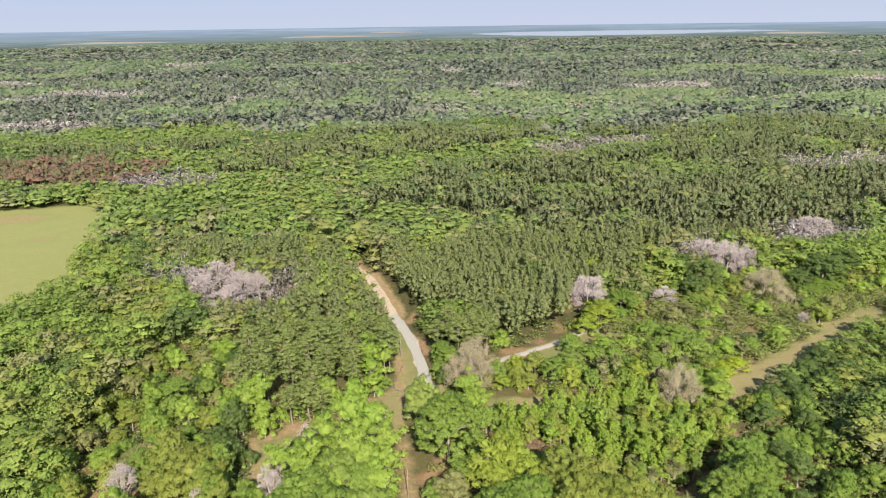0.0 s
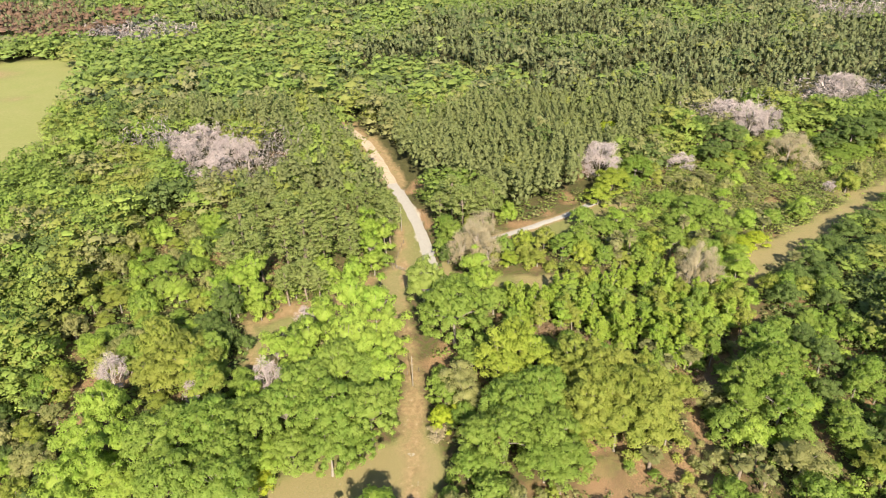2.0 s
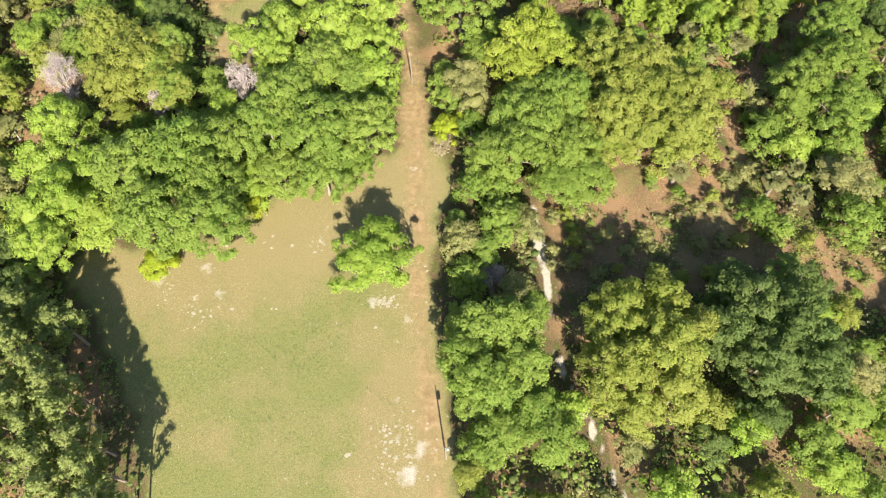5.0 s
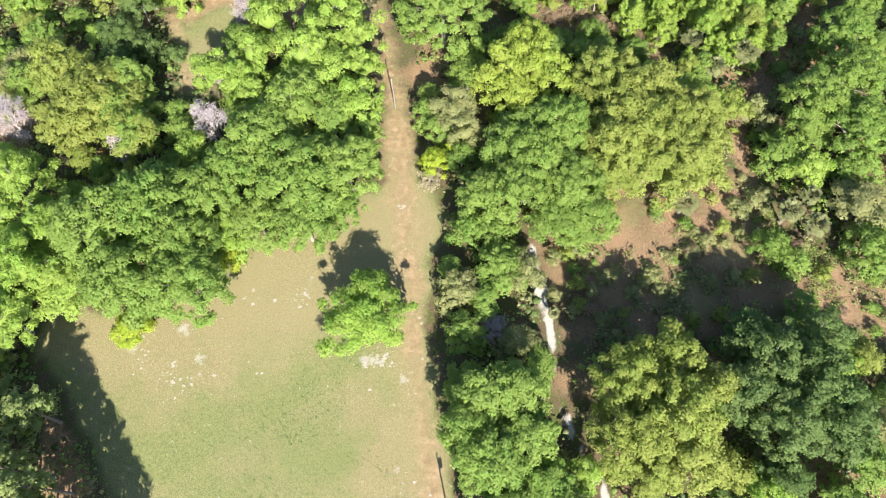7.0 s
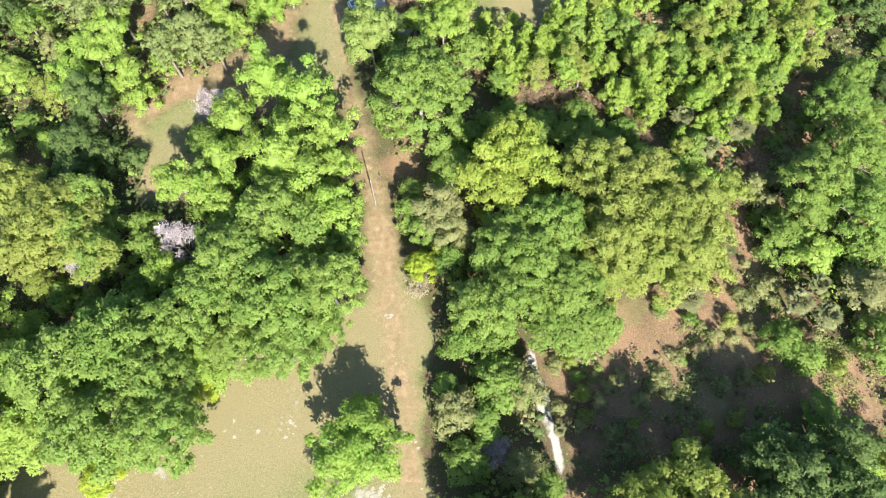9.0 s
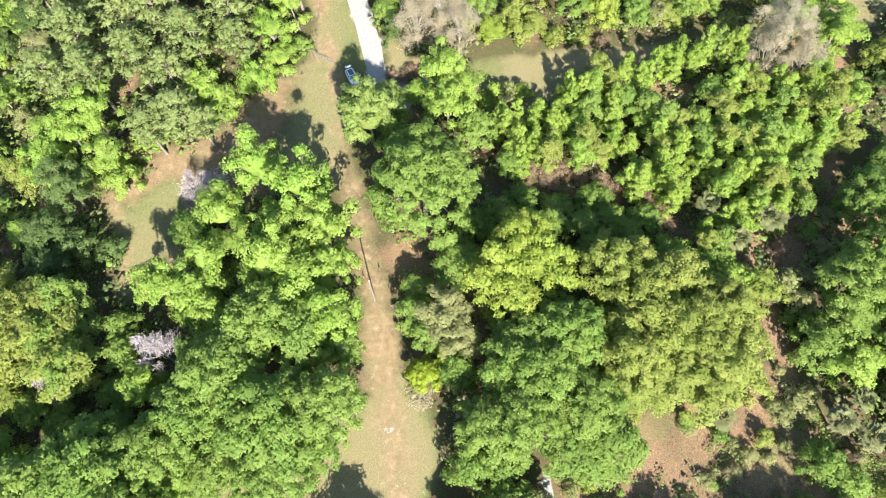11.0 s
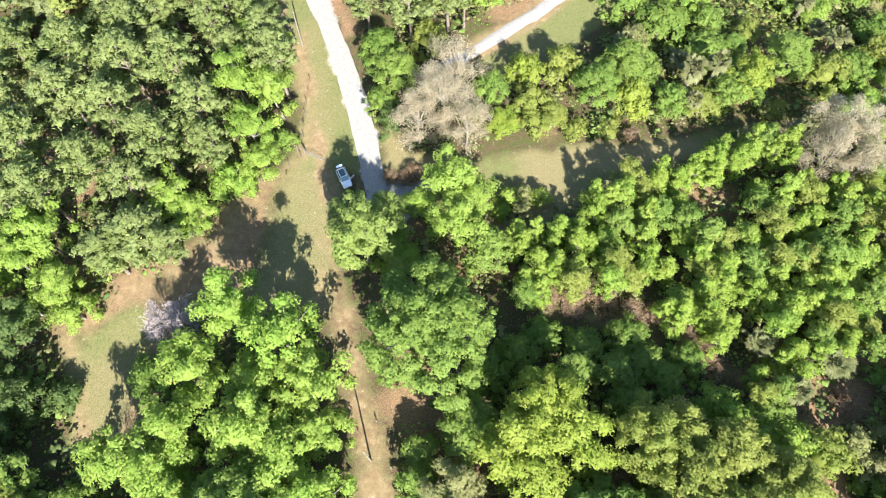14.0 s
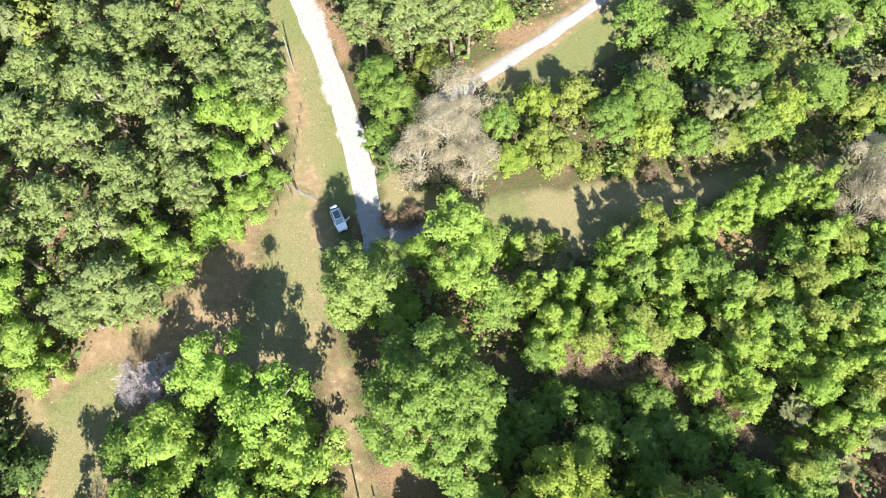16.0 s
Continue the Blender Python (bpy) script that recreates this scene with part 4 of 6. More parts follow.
grove("olive", [
    (33.8, 137.1, 17.5, 5.1), (33.0, 142.3, 16.4, 4.0), (39.4, 139.0, 16.4, 4.4), (40.6, 132.5, 16.4, 4.6), (45.8, 134.4, 14.0, 3.8),
    (35.2, 130.1, 16.4, 4.6), (46.1, 128.2, 14.0, 4.2), (29.8, 132.5, 15.2, 4.3), (41.7, 126.5, 14.0, 4.2),
])
grove("budding", [
    (9.8, 200.8, 15.6, 5.5), (5.3, 197.7, 13.0, 4.5), (13.1, 195.4, 13.0, 4.2), (12.5, 205.6, 15.6, 4.3), (71.7, 184.4, 15.6, 5.8),
    (74.6, 179.3, 13.0, 4.0), (68.6, 180.7, 11.7, 3.5),
])
grove("oak", [
    (2.8, 208.6, 11, 4.2), (0.2, 213.6, 11, 3.8), (-0.6, 203.6, 8, 3.0), (42.4, 204.6, 11, 4.2), (48.6, 197.4, 8, 3.2), (70.2, 201.9, 11, 4.6), (58.6, 198.4, 7, 3.2),
])
grove("oak", [
    (18.4, 204.2, 8, 3.3), (36.4, 201.5, 10, 4.3),
])
grove("yellow", [
    (25.3, 207.2, 8, 3.3), (42.1, 198.8, 9, 3.6), (63.7, 200.7, 9, 4.0), (19.6, 197.6, 6, 2.7),
])
grove("olive", [
    (25.1, 200.8, 7, 3.0), (28.4, 197.6, 6, 2.6), (31.6, 207.1, 9, 3.6), (75.9, 198.9, 9, 4.0), (53.6, 196.6, 6, 2.6), (15.4, 200.6, 5.5, 2.2),
])
grove("bright", [
    (-18.2, 205.7, 14.0, 3.6), (-22.4, 198.7, 14.0, 3.8), (-21.1, 194.3, 10, 3.4), (-23.8, 207.8, 16.4, 4.0), (-26.3, 191.9, 9, 3.2),
    (-35.5, 188.8, 11, 4.0), (-33.3, 187.4, 8, 3.1), (-51.6, 175.8, 11, 3.8), (-57.9, 180.5, 15.2, 4.4), (-50.4, 172.4, 8, 3.1),
    (-61.2, 175.1, 14.0, 4.0), (-54.2, 183.8, 16.4, 4.1),
])
grove("bright", [
    (-24.6, 192.6, 4.5, 2.2), (-31.4, 188.2, 4.8, 2.3), (-36.2, 184.6, 4.0, 1.9), (-47.4, 181.0, 4.8, 2.4), (-52.6, 177.6, 4.6, 2.2),
])
grove("oak", [
    (-28.2, 191.2, 4.6, 2.3), (-33.8, 186.0, 4.2, 2.0), (-42.6, 182.6, 4.4, 2.2), (-57.2, 174.0, 4.8, 2.4), (-17.6, 200.0, 4.2, 1.9),
])
grove("pine", [
    (-39.3, 181.5, 14, 5.7), (-44.0, 179.3, 13, 4.6), (-35.1, 179.5, 12, 3.9), (-29.5, 201.4, 18, 4.9), (-36.1, 196.3, 18, 5.1),
    (-42.8, 202.8, 19, 5.4), (-50.8, 206.5, 19, 5.5), (-56.8, 198.8, 19, 5.3), (-63.8, 209.6, 19, 5.5), (-46.3, 193.1, 18, 5.1),
    (-53.4, 189.6, 18, 5.0), (-60.8, 190.6, 18, 5.0), (-41.3, 211.5, 19, 5.4), (-33.3, 210.3, 19, 5.0), (-49.6, 215.4, 19, 5.7),
    (-40.1, 189.6, 16, 4.2), (-28.1, 195.4, 15, 4.3),
])
grove("dark", [
    (-60.7, 162.4, 11, 4.2), (-55.9, 159.4, 9, 3.6), (-57.9, 169.8, 14.0, 4.2), (-51.3, 159.7, 4.5, 2.5), (-60.1, 155.3, 10, 3.8),
])
grove("oak", [
    (-55.8, 147.9, 15.2, 4.4), (-56.7, 142.5, 15.2, 4.3), (-53.8, 137.6, 15.2, 4.2), (-48.4, 144.4, 7, 3.0), (-54.0, 145.2, 10, 2.9),
])
grove("pine", [
    (-66.8, 83.6, 19, 3.3), (-63.2, 80.6, 18.5, 3.2), (-60.0, 77.8, 19, 3.5), (-57.4, 74.0, 19, 3.3), (-55.0, 70.0, 18, 3.2),
    (-52.6, 66.0, 19, 3.4), (-50.0, 61.5, 18.5, 3.3), (-47.6, 57.0, 19, 3.4), (-68.6, 79.0, 19, 3.6), (-65.0, 75.6, 19, 3.5),
    (-61.6, 71.8, 18, 3.4), (-59.4, 67.6, 19, 3.6), (-56.4, 63.2, 19, 3.5), (-71.0, 86.4, 18, 3.4), (-73.5, 81.0, 19, 3.6),
    (-69.5, 73.0, 19, 3.6), (-65.6, 67.6, 19, 3.6), (-53.4, 57.6, 19, 3.5),
])
grove("bare", [
    (-40.3, 138.1, 15, 3.2),
])
grove("bare", [
    (-37.2, 169.4, 6.0, 3.0), (-34.2, 169.3, 5.6, 2.8),
])
grove("bare", [
    (6.2, 98.9, 5, 2.4), (-56.0, 136.0, 13, 2.5), (-78.1, 143.6, 12, 4.0),
])
grove("shade", [
    (71.8, 155.4, 3.4, 2.0), (70.6, 149.6, 3.2, 2.2), (67.8, 143.6, 3.4, 2.3), (63.6, 139.4, 3.0, 1.8), (69.6, 140.4, 3.6, 2.2),
])
grove("oak", [
    (74.0, 151.2, 4.2, 2.4), (66.4, 147.4, 3.2, 1.9), (61.0, 132.6, 3.0, 1.7), (58.2, 133.0, 2.4, 1.4), (61.6, 149.0, 3.4, 1.9),
])
grove("palm", [
    (-8.0, 103.6, 4, 1.5), (41.7, 118.8, 5, 3.0), (58.9, 115.6, 6, 2.7), (62.7, 112.7, 6, 2.7), (63.1, 118.2, 6, 2.2),
    (59.6, 149.3, 6, 3.1), (22.3, 112.7, 3.5, 2.0), (50.3, 153.7, 5, 2.7), (44.8, 75.9, 5, 2.2), (16.9, 101.0, 3, 1.3),
    (13.9, 89.3, 3.5, 1.5),
])
grove("brush", [
    (24.6, 165.8, 2, 2.3), (27.0, 168.5, 1.8, 1.6), (41.5, 157.2, 2, 2.6), (42.8, 154.4, 2, 1.9), (35.5, 160.8, 1.6, 1.4),
    (29.9, 177.2, 1.5, 1.1), (17.2, 176.9, 1.5, 1.3), (14.9, 171.3, 1.4, 1.3), (41.5, 193.3, 2.5, 1.5),
])
grove("brush", [
    (42.0, 156.4, 2, 2.7), (43.3, 152.0, 1.8, 2.1), (53.2, 143.3, 2, 2.2), (60.4, 144.5, 1.6, 1.7), (56.3, 137.1, 1.8, 1.8),
    (25.2, 163.4, 1.6, 1.8),
])
grove("brush", [
    (20.8, 166.2, 2.4, 2.2), (23.2, 169.6, 2.6, 1.8), (27.4, 166.0, 2.4, 2.0), (30.4, 163.6, 2.2, 1.9), (33.8, 162.4, 2.0, 1.6), (37.2, 161.0, 2.2, 1.8),
    (16.2, 172.6, 1.8, 1.5), (15.4, 178.2, 1.6, 1.2),
])
grove("brush", [
    (-0.7, 190.8, 2.2, 1.4), (3.2, 190.7, 2.6, 1.9), (1.7, 189.8, 1.8, 1.2),
])
grove("young", [
    (18.1, 183.6, 4.2, 2.2), (23.6, 183.2, 3.6, 1.9), (16.6, 181.4, 3.0, 1.6),
])
grove("shade", [
    (21.0, 184.2, 3.4, 1.7), (20.0, 181.2, 3.0, 1.8),
])
grove("palm", [
    (53.3, 201.1, 7, 2.1), (68.0, 187.6, 7, 2.3), (80.1, 204.5, 8, 2.5), (77.3, 213.5, 8, 2.4), (42.9, 209.1, 8, 2.3),
    (52.4, 196.3, 6, 2.0),
])
grove("olive", [
    (56.6, 196.3, 4, 2.4), (37.3, 194.6, 3.5, 2.0), (32.3, 195.4, 3.5, 2.2), (62.4, 199.2, 5, 2.5), (25.5, 197.6, 5, 2.8),
    (66.7, 193.9, 4, 2.2),
])
grove("palm", [
    (52.5, 200.3, 10, 2.7), (52.3, 146.0, 7, 2.6), (58.4, 149.3, 7, 2.3), (73.4, 151.6, 7, 2.1), (57.0, 201.0, 10, 2.3),
    (67.3, 186.7, 11, 2.2),
])
grove("dark", [
    (108.6, 292.9, 13, 7.6), (117.2, 284.3, 14, 7.9), (107.2, 271.2, 11, 6.7), (169.2, 285.8, 14, 9.7), (183.9, 296.1, 13, 8.1),
    (155.8, 280.2, 10, 6.0),
])
grove("oak", [
    (165.3, 275.7, 6, 6.8), (157.0, 274.0, 5, 5.9), (177.2, 282.4, 6, 6.5), (105.7, 264.9, 5, 5.7), (101.4, 277.2, 6, 5.5),
    (116.8, 274.0, 5, 5.4),
])
grove("budding", [
    (-2.2, 128.4, 3.0, 2.2),
])
grove("budding", [
    (136.8, 271.2, 14, 7.5), (139.9, 264.3, 9, 5.2),
])
grove("bare", [
    (60.0, 260.0, 16, 7.8), (93.1, 267.5, 7, 5.7), (125.1, 309.7, 15, 8.0), (133.3, 302.1, 15, 7.8), (139.8, 299.9, 14, 5.8),
    (194.4, 340.9, 16, 9.2), (189.9, 344.9, 15, 6.6), (-100.4, 292.6, 13, 7.6), (-87.1, 278.4, 13, 7.7), (-102.4, 275.8, 12, 6.8),
    (-87.7, 264.0, 12, 6.1), (-78.2, 274.7, 14, 5.8), (-86.2, 250.9, 11, 5.0), (-110.5, 289.8, 11, 5.7), (141.7, 246.5, 4, 2.5),
])
grove("yellow", [
    (61.1, 245.6, 11, 6.9), (55.2, 238.9, 8, 4.8),
])
grove("oak", [
    (73.0, 257.2, 11, 6.8), (84.9, 225.7, 9, 6.9), (77.3, 219.0, 8, 5.2), (89.2, 218.6, 8, 5.2), (77.2, 234.9, 7, 5.1),
    (46.2, 222.1, 8, 4.5), (52.3, 215.1, 7, 5.1), (57.9, 207.5, 7, 4.6), (90.1, 207.6, 6, 4.3), (42.8, 203.4, 8, 4.6),
    (63.1, 200.4, 7, 4.5),
])
grove("gold", [
    (92.6, 203.9, 6, 4.6), (99.4, 208.3, 5, 3.9), (69.5, 293.0, 12, 5.2),
])
grove("dark", [
    (110.2, 193.9, 7, 4.4), (120.1, 202.0, 7, 4.9), (129.8, 210.6, 7, 5.1), (140.1, 217.9, 7, 5.2), (101.7, 186.3, 7, 4.2),
    (109.1, 185.1, 8, 4.5), (121.9, 194.1, 8, 4.7), (132.2, 200.5, 8, 4.8), (93.7, 174.1, 8, 4.6),
])
grove("palm", [
    (95.3, 222.6, 5, 3.0), (105.0, 223.5, 5, 2.9), (105.4, 217.5, 5, 2.8), (76.3, 219.1, 4.5, 2.4), (79.6, 209.5, 4.5, 2.3),
    (52.7, 205.6, 5, 2.5), (105.2, 195.1, 5, 2.9), (62.6, 236.5, 4, 2.4), (113.1, 229.4, 4, 2.5), (110.0, 243.4, 4, 2.7),
    (99.5, 253.5, 4, 2.8), (148.9, 264.0, 4, 2.6), (120.0, 284.0, 5, 2.8), (97.7, 257.1, 4, 2.6),
])
grove("palm", [
    (108.1, 268.1, 3.5, 2.9), (114.8, 262.4, 3.5, 2.8), (120.2, 256.9, 3.5, 2.8), (106.2, 250.6, 3, 2.5), (91.9, 248.7, 3, 2.5),
    (130.2, 262.4, 3, 2.6), (144.3, 264.6, 3, 2.6), (156.9, 272.4, 3, 2.7), (83.8, 253.3, 3.5, 2.5), (109.3, 237.4, 4, 2.6),
    (132.0, 252.1, 3, 2.5),
])
grove("shade", [
    (28.3, 108.1, 2, 1.4), (34.5, 107.3, 2.2, 1.6), (42.4, 110.8, 2, 1.6), (30.7, 104.3, 2, 1.4), (35.6, 104.2, 1.8, 1.3),
    (48.3, 105.8, 2.2, 1.5), (26.3, 107.2, 1.6, 1.2), (38.4, 110.0, 1.6, 1.2), (45.7, 112.9, 2, 1.4), (24.1, 105.1, 1.8, 1.3),
    (52.6, 118.1, 2.5, 1.8), (59.3, 138.5, 5, 2.8), (60.9, 135.1, 4, 2.3), (55.9, 120.1, 3, 2.0),
])
grove("young", [
    (20.8, 175.4, 10.1, 1.9), (18.0, 175.8, 9.4, 2.1), (18.4, 173.1, 10.6, 2.2), (22.9, 172.8, 8.0, 2.3), (20.0, 170.3, 10.7, 2.3),
    (23.1, 169.7, 9.4, 2.2), (19.7, 165.5, 11.0, 1.9), (17.9, 168.1, 8.7, 2.0), (26.7, 172.6, 10.3, 2.3), (27.8, 175.3, 8.1, 2.2),
    (24.7, 175.2, 9.8, 2.4), (26.1, 168.7, 9.2, 2.1), (22.3, 168.4, 9.5, 2.5), (33.6, 179.4, 10.4, 1.8), (31.3, 180.8, 9.5, 1.9),
    (31.2, 178.0, 9.4, 2.5), (28.6, 172.2, 9.2, 2.0), (37.4, 172.1, 9.5, 2.5), (38.5, 176.0, 10.5, 2.4), (43.5, 184.2, 8.5, 2.0),
    (41.6, 181.3, 10.1, 2.1), (45.2, 181.5, 8.6, 2.2),
])
grove("young", [
    (44.2, 177.0, 8.7, 2.1), (37.7, 169.4, 8.5, 2.0), (35.9, 166.4, 10.1, 2.1), (39.4, 166.7, 8.6, 2.2), (50.7, 184.7, 8.5, 2.2),
    (47.8, 182.6, 10.7, 2.4), (51.4, 181.8, 8.1, 2.1), (56.2, 184.3, 8.2, 2.3), (54.2, 186.7, 8.3, 2.2), (52.5, 184.4, 8.3, 2.1),
    (57.9, 184.3, 9.5, 2.3), (59.2, 187.1, 10.0, 2.0), (43.7, 171.8, 7.8, 2.7), (44.4, 167.6, 11.0, 2.4),
    (46.5, 162.5, 10.5, 2.2), (48.1, 166.0, 9.8, 2.6), (59.5, 174.2, 7.8, 2.7), (65.3, 178.8, 7.9, 2.1), (56.8, 169.2, 8.0, 2.1),
    (55.1, 163.1, 9.3, 2.3), (51.0, 161.6, 9.6, 2.4),
])
grove("young", [
    (64.5, 172.4, 7.8, 2.7), (61.3, 171.0, 8.6, 2.3), (63.5, 168.0, 8.6, 2.7), (66.2, 175.8, 8.3, 2.4), (68.7, 173.2, 9.7, 2.7),
    (69.3, 176.8, 9.5, 2.3), (69.6, 167.2, 10.0, 2.2), (73.6, 172.9, 8.8, 2.7), (70.7, 175.0, 9.0, 2.7), (79.1, 178.4, 8.5, 2.2),
    (77.3, 174.9, 9.7, 2.6), (74.4, 172.0, 9.6, 2.5), (65.4, 161.8, 7.8, 2.9), (70.7, 160.6, 8.4, 2.5), (58.4, 161.3, 8.4, 2.3),
    (61.7, 161.9, 10.5, 2.6), (43.6, 162.3, 10.0, 2.1), (43.1, 158.9, 10.8, 2.0), (44.1, 157.9, 10.2, 2.1), (44.0, 154.9, 9.8, 2.0),
    (46.7, 157.2, 7.6, 1.9), (55.1, 157.8, 10.9, 2.5),
])
grove("young", [
    (52.4, 159.5, 8.2, 2.4), (58.0, 158.2, 10.2, 2.3), (63.8, 159.0, 8.1, 2.1), (62.4, 152.4, 8.0, 2.4), (56.9, 150.7, 10.5, 2.4),
    (60.7, 150.9, 8.9, 2.2), (54.6, 152.0, 7.8, 2.1), (52.1, 150.9, 8.6, 1.8), (53.9, 148.5, 8.6, 2.1), (48.0, 149.2, 8.0, 1.6),
    (38.7, 158.1, 9.3, 1.7), (39.9, 160.3, 9.4, 1.6), (37.5, 160.3, 9.3, 1.7), (78.1, 165.2, 10.0, 2.6), (74.7, 165.7, 10.9, 1.9),
    (64.8, 185.6, 10.4, 2.1), (62.0, 184.5, 10.3, 1.8), (64.6, 183.0, 8.7, 1.9),
])
grove("oak", [
    (17.6, 165.6, 7.9, 2.3), (34.4, 175.1, 9.2, 2.5), (40.5, 175.6, 8.9, 2.7), (44.2, 174.0, 9.9, 2.4), (61.2, 186.3, 10.6, 1.9),
    (46.6, 170.7, 10.2, 2.6), (56.2, 175.1, 8.9, 3.0), (59.5, 165.7, 9.2, 2.7), (51.6, 165.7, 9.2, 2.8), (68.5, 171.5, 10.2, 2.6),
    (63.8, 165.3, 10.9, 2.8), (67.7, 157.8, 9.5, 2.6), (65.0, 150.5, 9.3, 1.9), (58.9, 153.5, 7.9, 2.3), (50.0, 146.6, 9.2, 2.0),
    (81.9, 174.6, 8.3, 2.5),
])
grove("olive", [
    (24.9, 165.8, 10.5, 2.5), (39.1, 180.5, 7.8, 2.4), (37.3, 182.9, 10.4, 2.3), (33.6, 165.9, 7.8, 2.2), (31.9, 168.2, 10.4, 2.2),
    (48.9, 170.0, 9.1, 2.1), (44.6, 165.0, 8.2, 2.7), (57.0, 171.7, 10.5, 2.9), (64.6, 175.6, 9.0, 2.8), (56.1, 165.6, 9.0, 2.6),
    (71.9, 170.2, 8.4, 2.5), (74.9, 175.7, 8.3, 2.5), (74.5, 168.0, 10.7, 2.8), (77.6, 170.3, 9.4, 2.6), (59.8, 165.0, 9.2, 2.2),
    (61.1, 155.7, 10.1, 2.5), (65.4, 153.2, 7.8, 2.4), (47.4, 146.5, 9.0, 1.9), (76.7, 162.2, 9.2, 2.5), (78.5, 172.6, 11.0, 2.6),
])
grove("bright", [
    (31.9, 172.7, 7.7, 2.1), (30.7, 169.6, 8.5, 2.0), (35.8, 180.0, 10.5, 2.3), (30.6, 165.5, 10.5, 2.2), (53.3, 170.2, 8.7, 2.5),
    (61.8, 177.2, 11.0, 2.1), (76.1, 176.6, 10.1, 2.7), (67.6, 164.4, 10.4, 2.4), (70.0, 164.6, 7.7, 2.3), (73.2, 163.2, 9.3, 2.4),
    (40.6, 161.3, 7.7, 2.7), (53.0, 155.7, 10.7, 2.4), (61.4, 158.5, 10.6, 2.0), (64.9, 156.0, 8.2, 2.5), (81.9, 170.7, 10.6, 2.3),
])


# ---- woods by area ----
def open_ground(x, y):
    """Ground with no trees on it."""
    o = inside(LAWN, x, y) | inside(CLEARING, x, y) | inside(GLADE, x, y) | inside(FIELD, x, y)
    for line, half in ((TRACK, 4.6), (ROAD, 4.5), (ROAD_FAR, 4.5), (SIDE, 3.6), (EAST[:5], 6.0), (EAST[4:], 3.2), (PATH_SAND, 2.0), (DELL, 2.6)):
        o |= off_line(line, x, y) < half
    o |= off_line([(a + 2.5, c - 4.5) for a, c in SIDE], x, y) < 5.5
    o |= in_any(MEADOWS, x, y)
    return o | (edge_of(RED, x, y) > 1.0) | inside(SCRUB, x, y)


def zone(x, y, rng):
    """The kind of tree at each place."""
    u = rng.random(x.shape)
    w = np.clip(0.5 + (u - 0.5) * 0.52 + (waves(x, y, 26, 91) - 0.5) * 0.7 + (waves(x, y, 11, 92) - 0.5) * 0.35, 0, 0.999)
    hard = np.select([w < 0.45, w < 0.62, w < 0.76, w < 0.86], ["oak", "bright", "olive", "shade"], "dark")
    east = (x > 84) & (y < 195)
    hard = np.where(east & (u < 0.6), np.where(u < 0.4, "oak", "dark"), hard)
    kind = hard
    west = (x < -14) & (y > 188) & (y < 330) & (x > -60 - (y - 190) * 0.5)
    kind = np.where(west & (u < 0.55), "pine", kind)
    pines = inside(PINES, x, y) | inside(PINES_FAR, x, y)
    lush = waves(x, y, 34, 61) * 0.7 + waves(x, y, 13, 62) * 0.3
    kind = np.where(pines & (lush < 0.69) & (u < 0.93), "pine", kind)
    kind = np.where((x < -50) & (y < 96), "pine", kind)
    far = (np.hypot(x, y) > 640) & ~pines
    green = in_any(GREENS, x, y)
    dull = np.select([w < 0.42, w < 0.66, w < 0.76], ["oak", "dark", "bright"], "shade")
    kind = np.where(far & ~green, dull, kind)
    belt = waves(x * 0.6, y, 240, 41) * 0.6 + waves(x * 0.7, y, 90, 42) * 0.4
    kind = np.where(far & ~green & (belt > 0.42) & (u < 0.93) & (lush < 0.75), "pine", kind)
    kind = np.where(in_any(PINES_MORE, x, y) & (u < 0.96), "pine", kind)
    kind = np.where((in_any(GREYS, x, y) | in_any(GREYS_FAR, x, y)) & (u < 0.93), "bare", kind)
    strips = waves(x * 0.4, y, 90, 51) + 0.25 * waves(x, y, 25, 52) > 0.98
    kind = np.where(far & strips & (u < 0.3), "bare", kind)
    kind = np.where(inside(REDWOOD, x, y) & (u < 0.9), np.where(u < 0.5, "rust", "pine"), kind)
    return kind


def places(x0, x1, y0, y1, step, rng):
    gx, gy = np.meshgrid(np.arange(x0, x1, step), np.arange(y0, y1, step * 0.87))
    gx = gx + (np.arange(gx.shape[0]) % 2)[:, None] * step / 2
    x = (gx + rng.uniform(-0.42, 0.42, gx.shape) * step).ravel()
    y = (gy + rng.uniform(-0.42, 0.42, gy.shape) * step).ravel()
    keep = (np.abs(x) < np.where(y < 260, y * 0.78 + 45, y * 0.69 + 68)) & ~open_ground(x, y)
    return x[keep], y[keep]


def clear_of_trees(x, y, share):
    t = np.array(TREES)
    d = np.hypot(x[:, None] - t[None, :, 0], y[:, None] - t[None, :, 1])
    return (d > t[None, :, 2] * share + 1.2).all(1)


def fill_near():
    """Single trees between those set by hand."""
    rng = np.random.default_rng(71)
    x, y = places(-100, 108, 62, 232, 7.0, rng)
    k = clear_of_trees(x, y, 0.78)
    x, y = x[k], y[k]
    kinds = zone(x, y, rng)
    for xi, yi, kind in zip(x, y, kinds):
        if kind == "pine":
            plant("pine", xi, yi, rng.uniform(13, 18), rng.uniform(4.0, 5.4) if yi > 180 else rng.uniform(3.5, 4.7))
        elif kind == "bare":
            plant("bare", xi, yi, rng.uniform(8, 12), rng.uniform(3, 4.5))
        else:
            r = rng.uniform(2.2, 4.2)
            plant(kind, xi, yi, r * rng.uniform(1.9, 2.7), r)


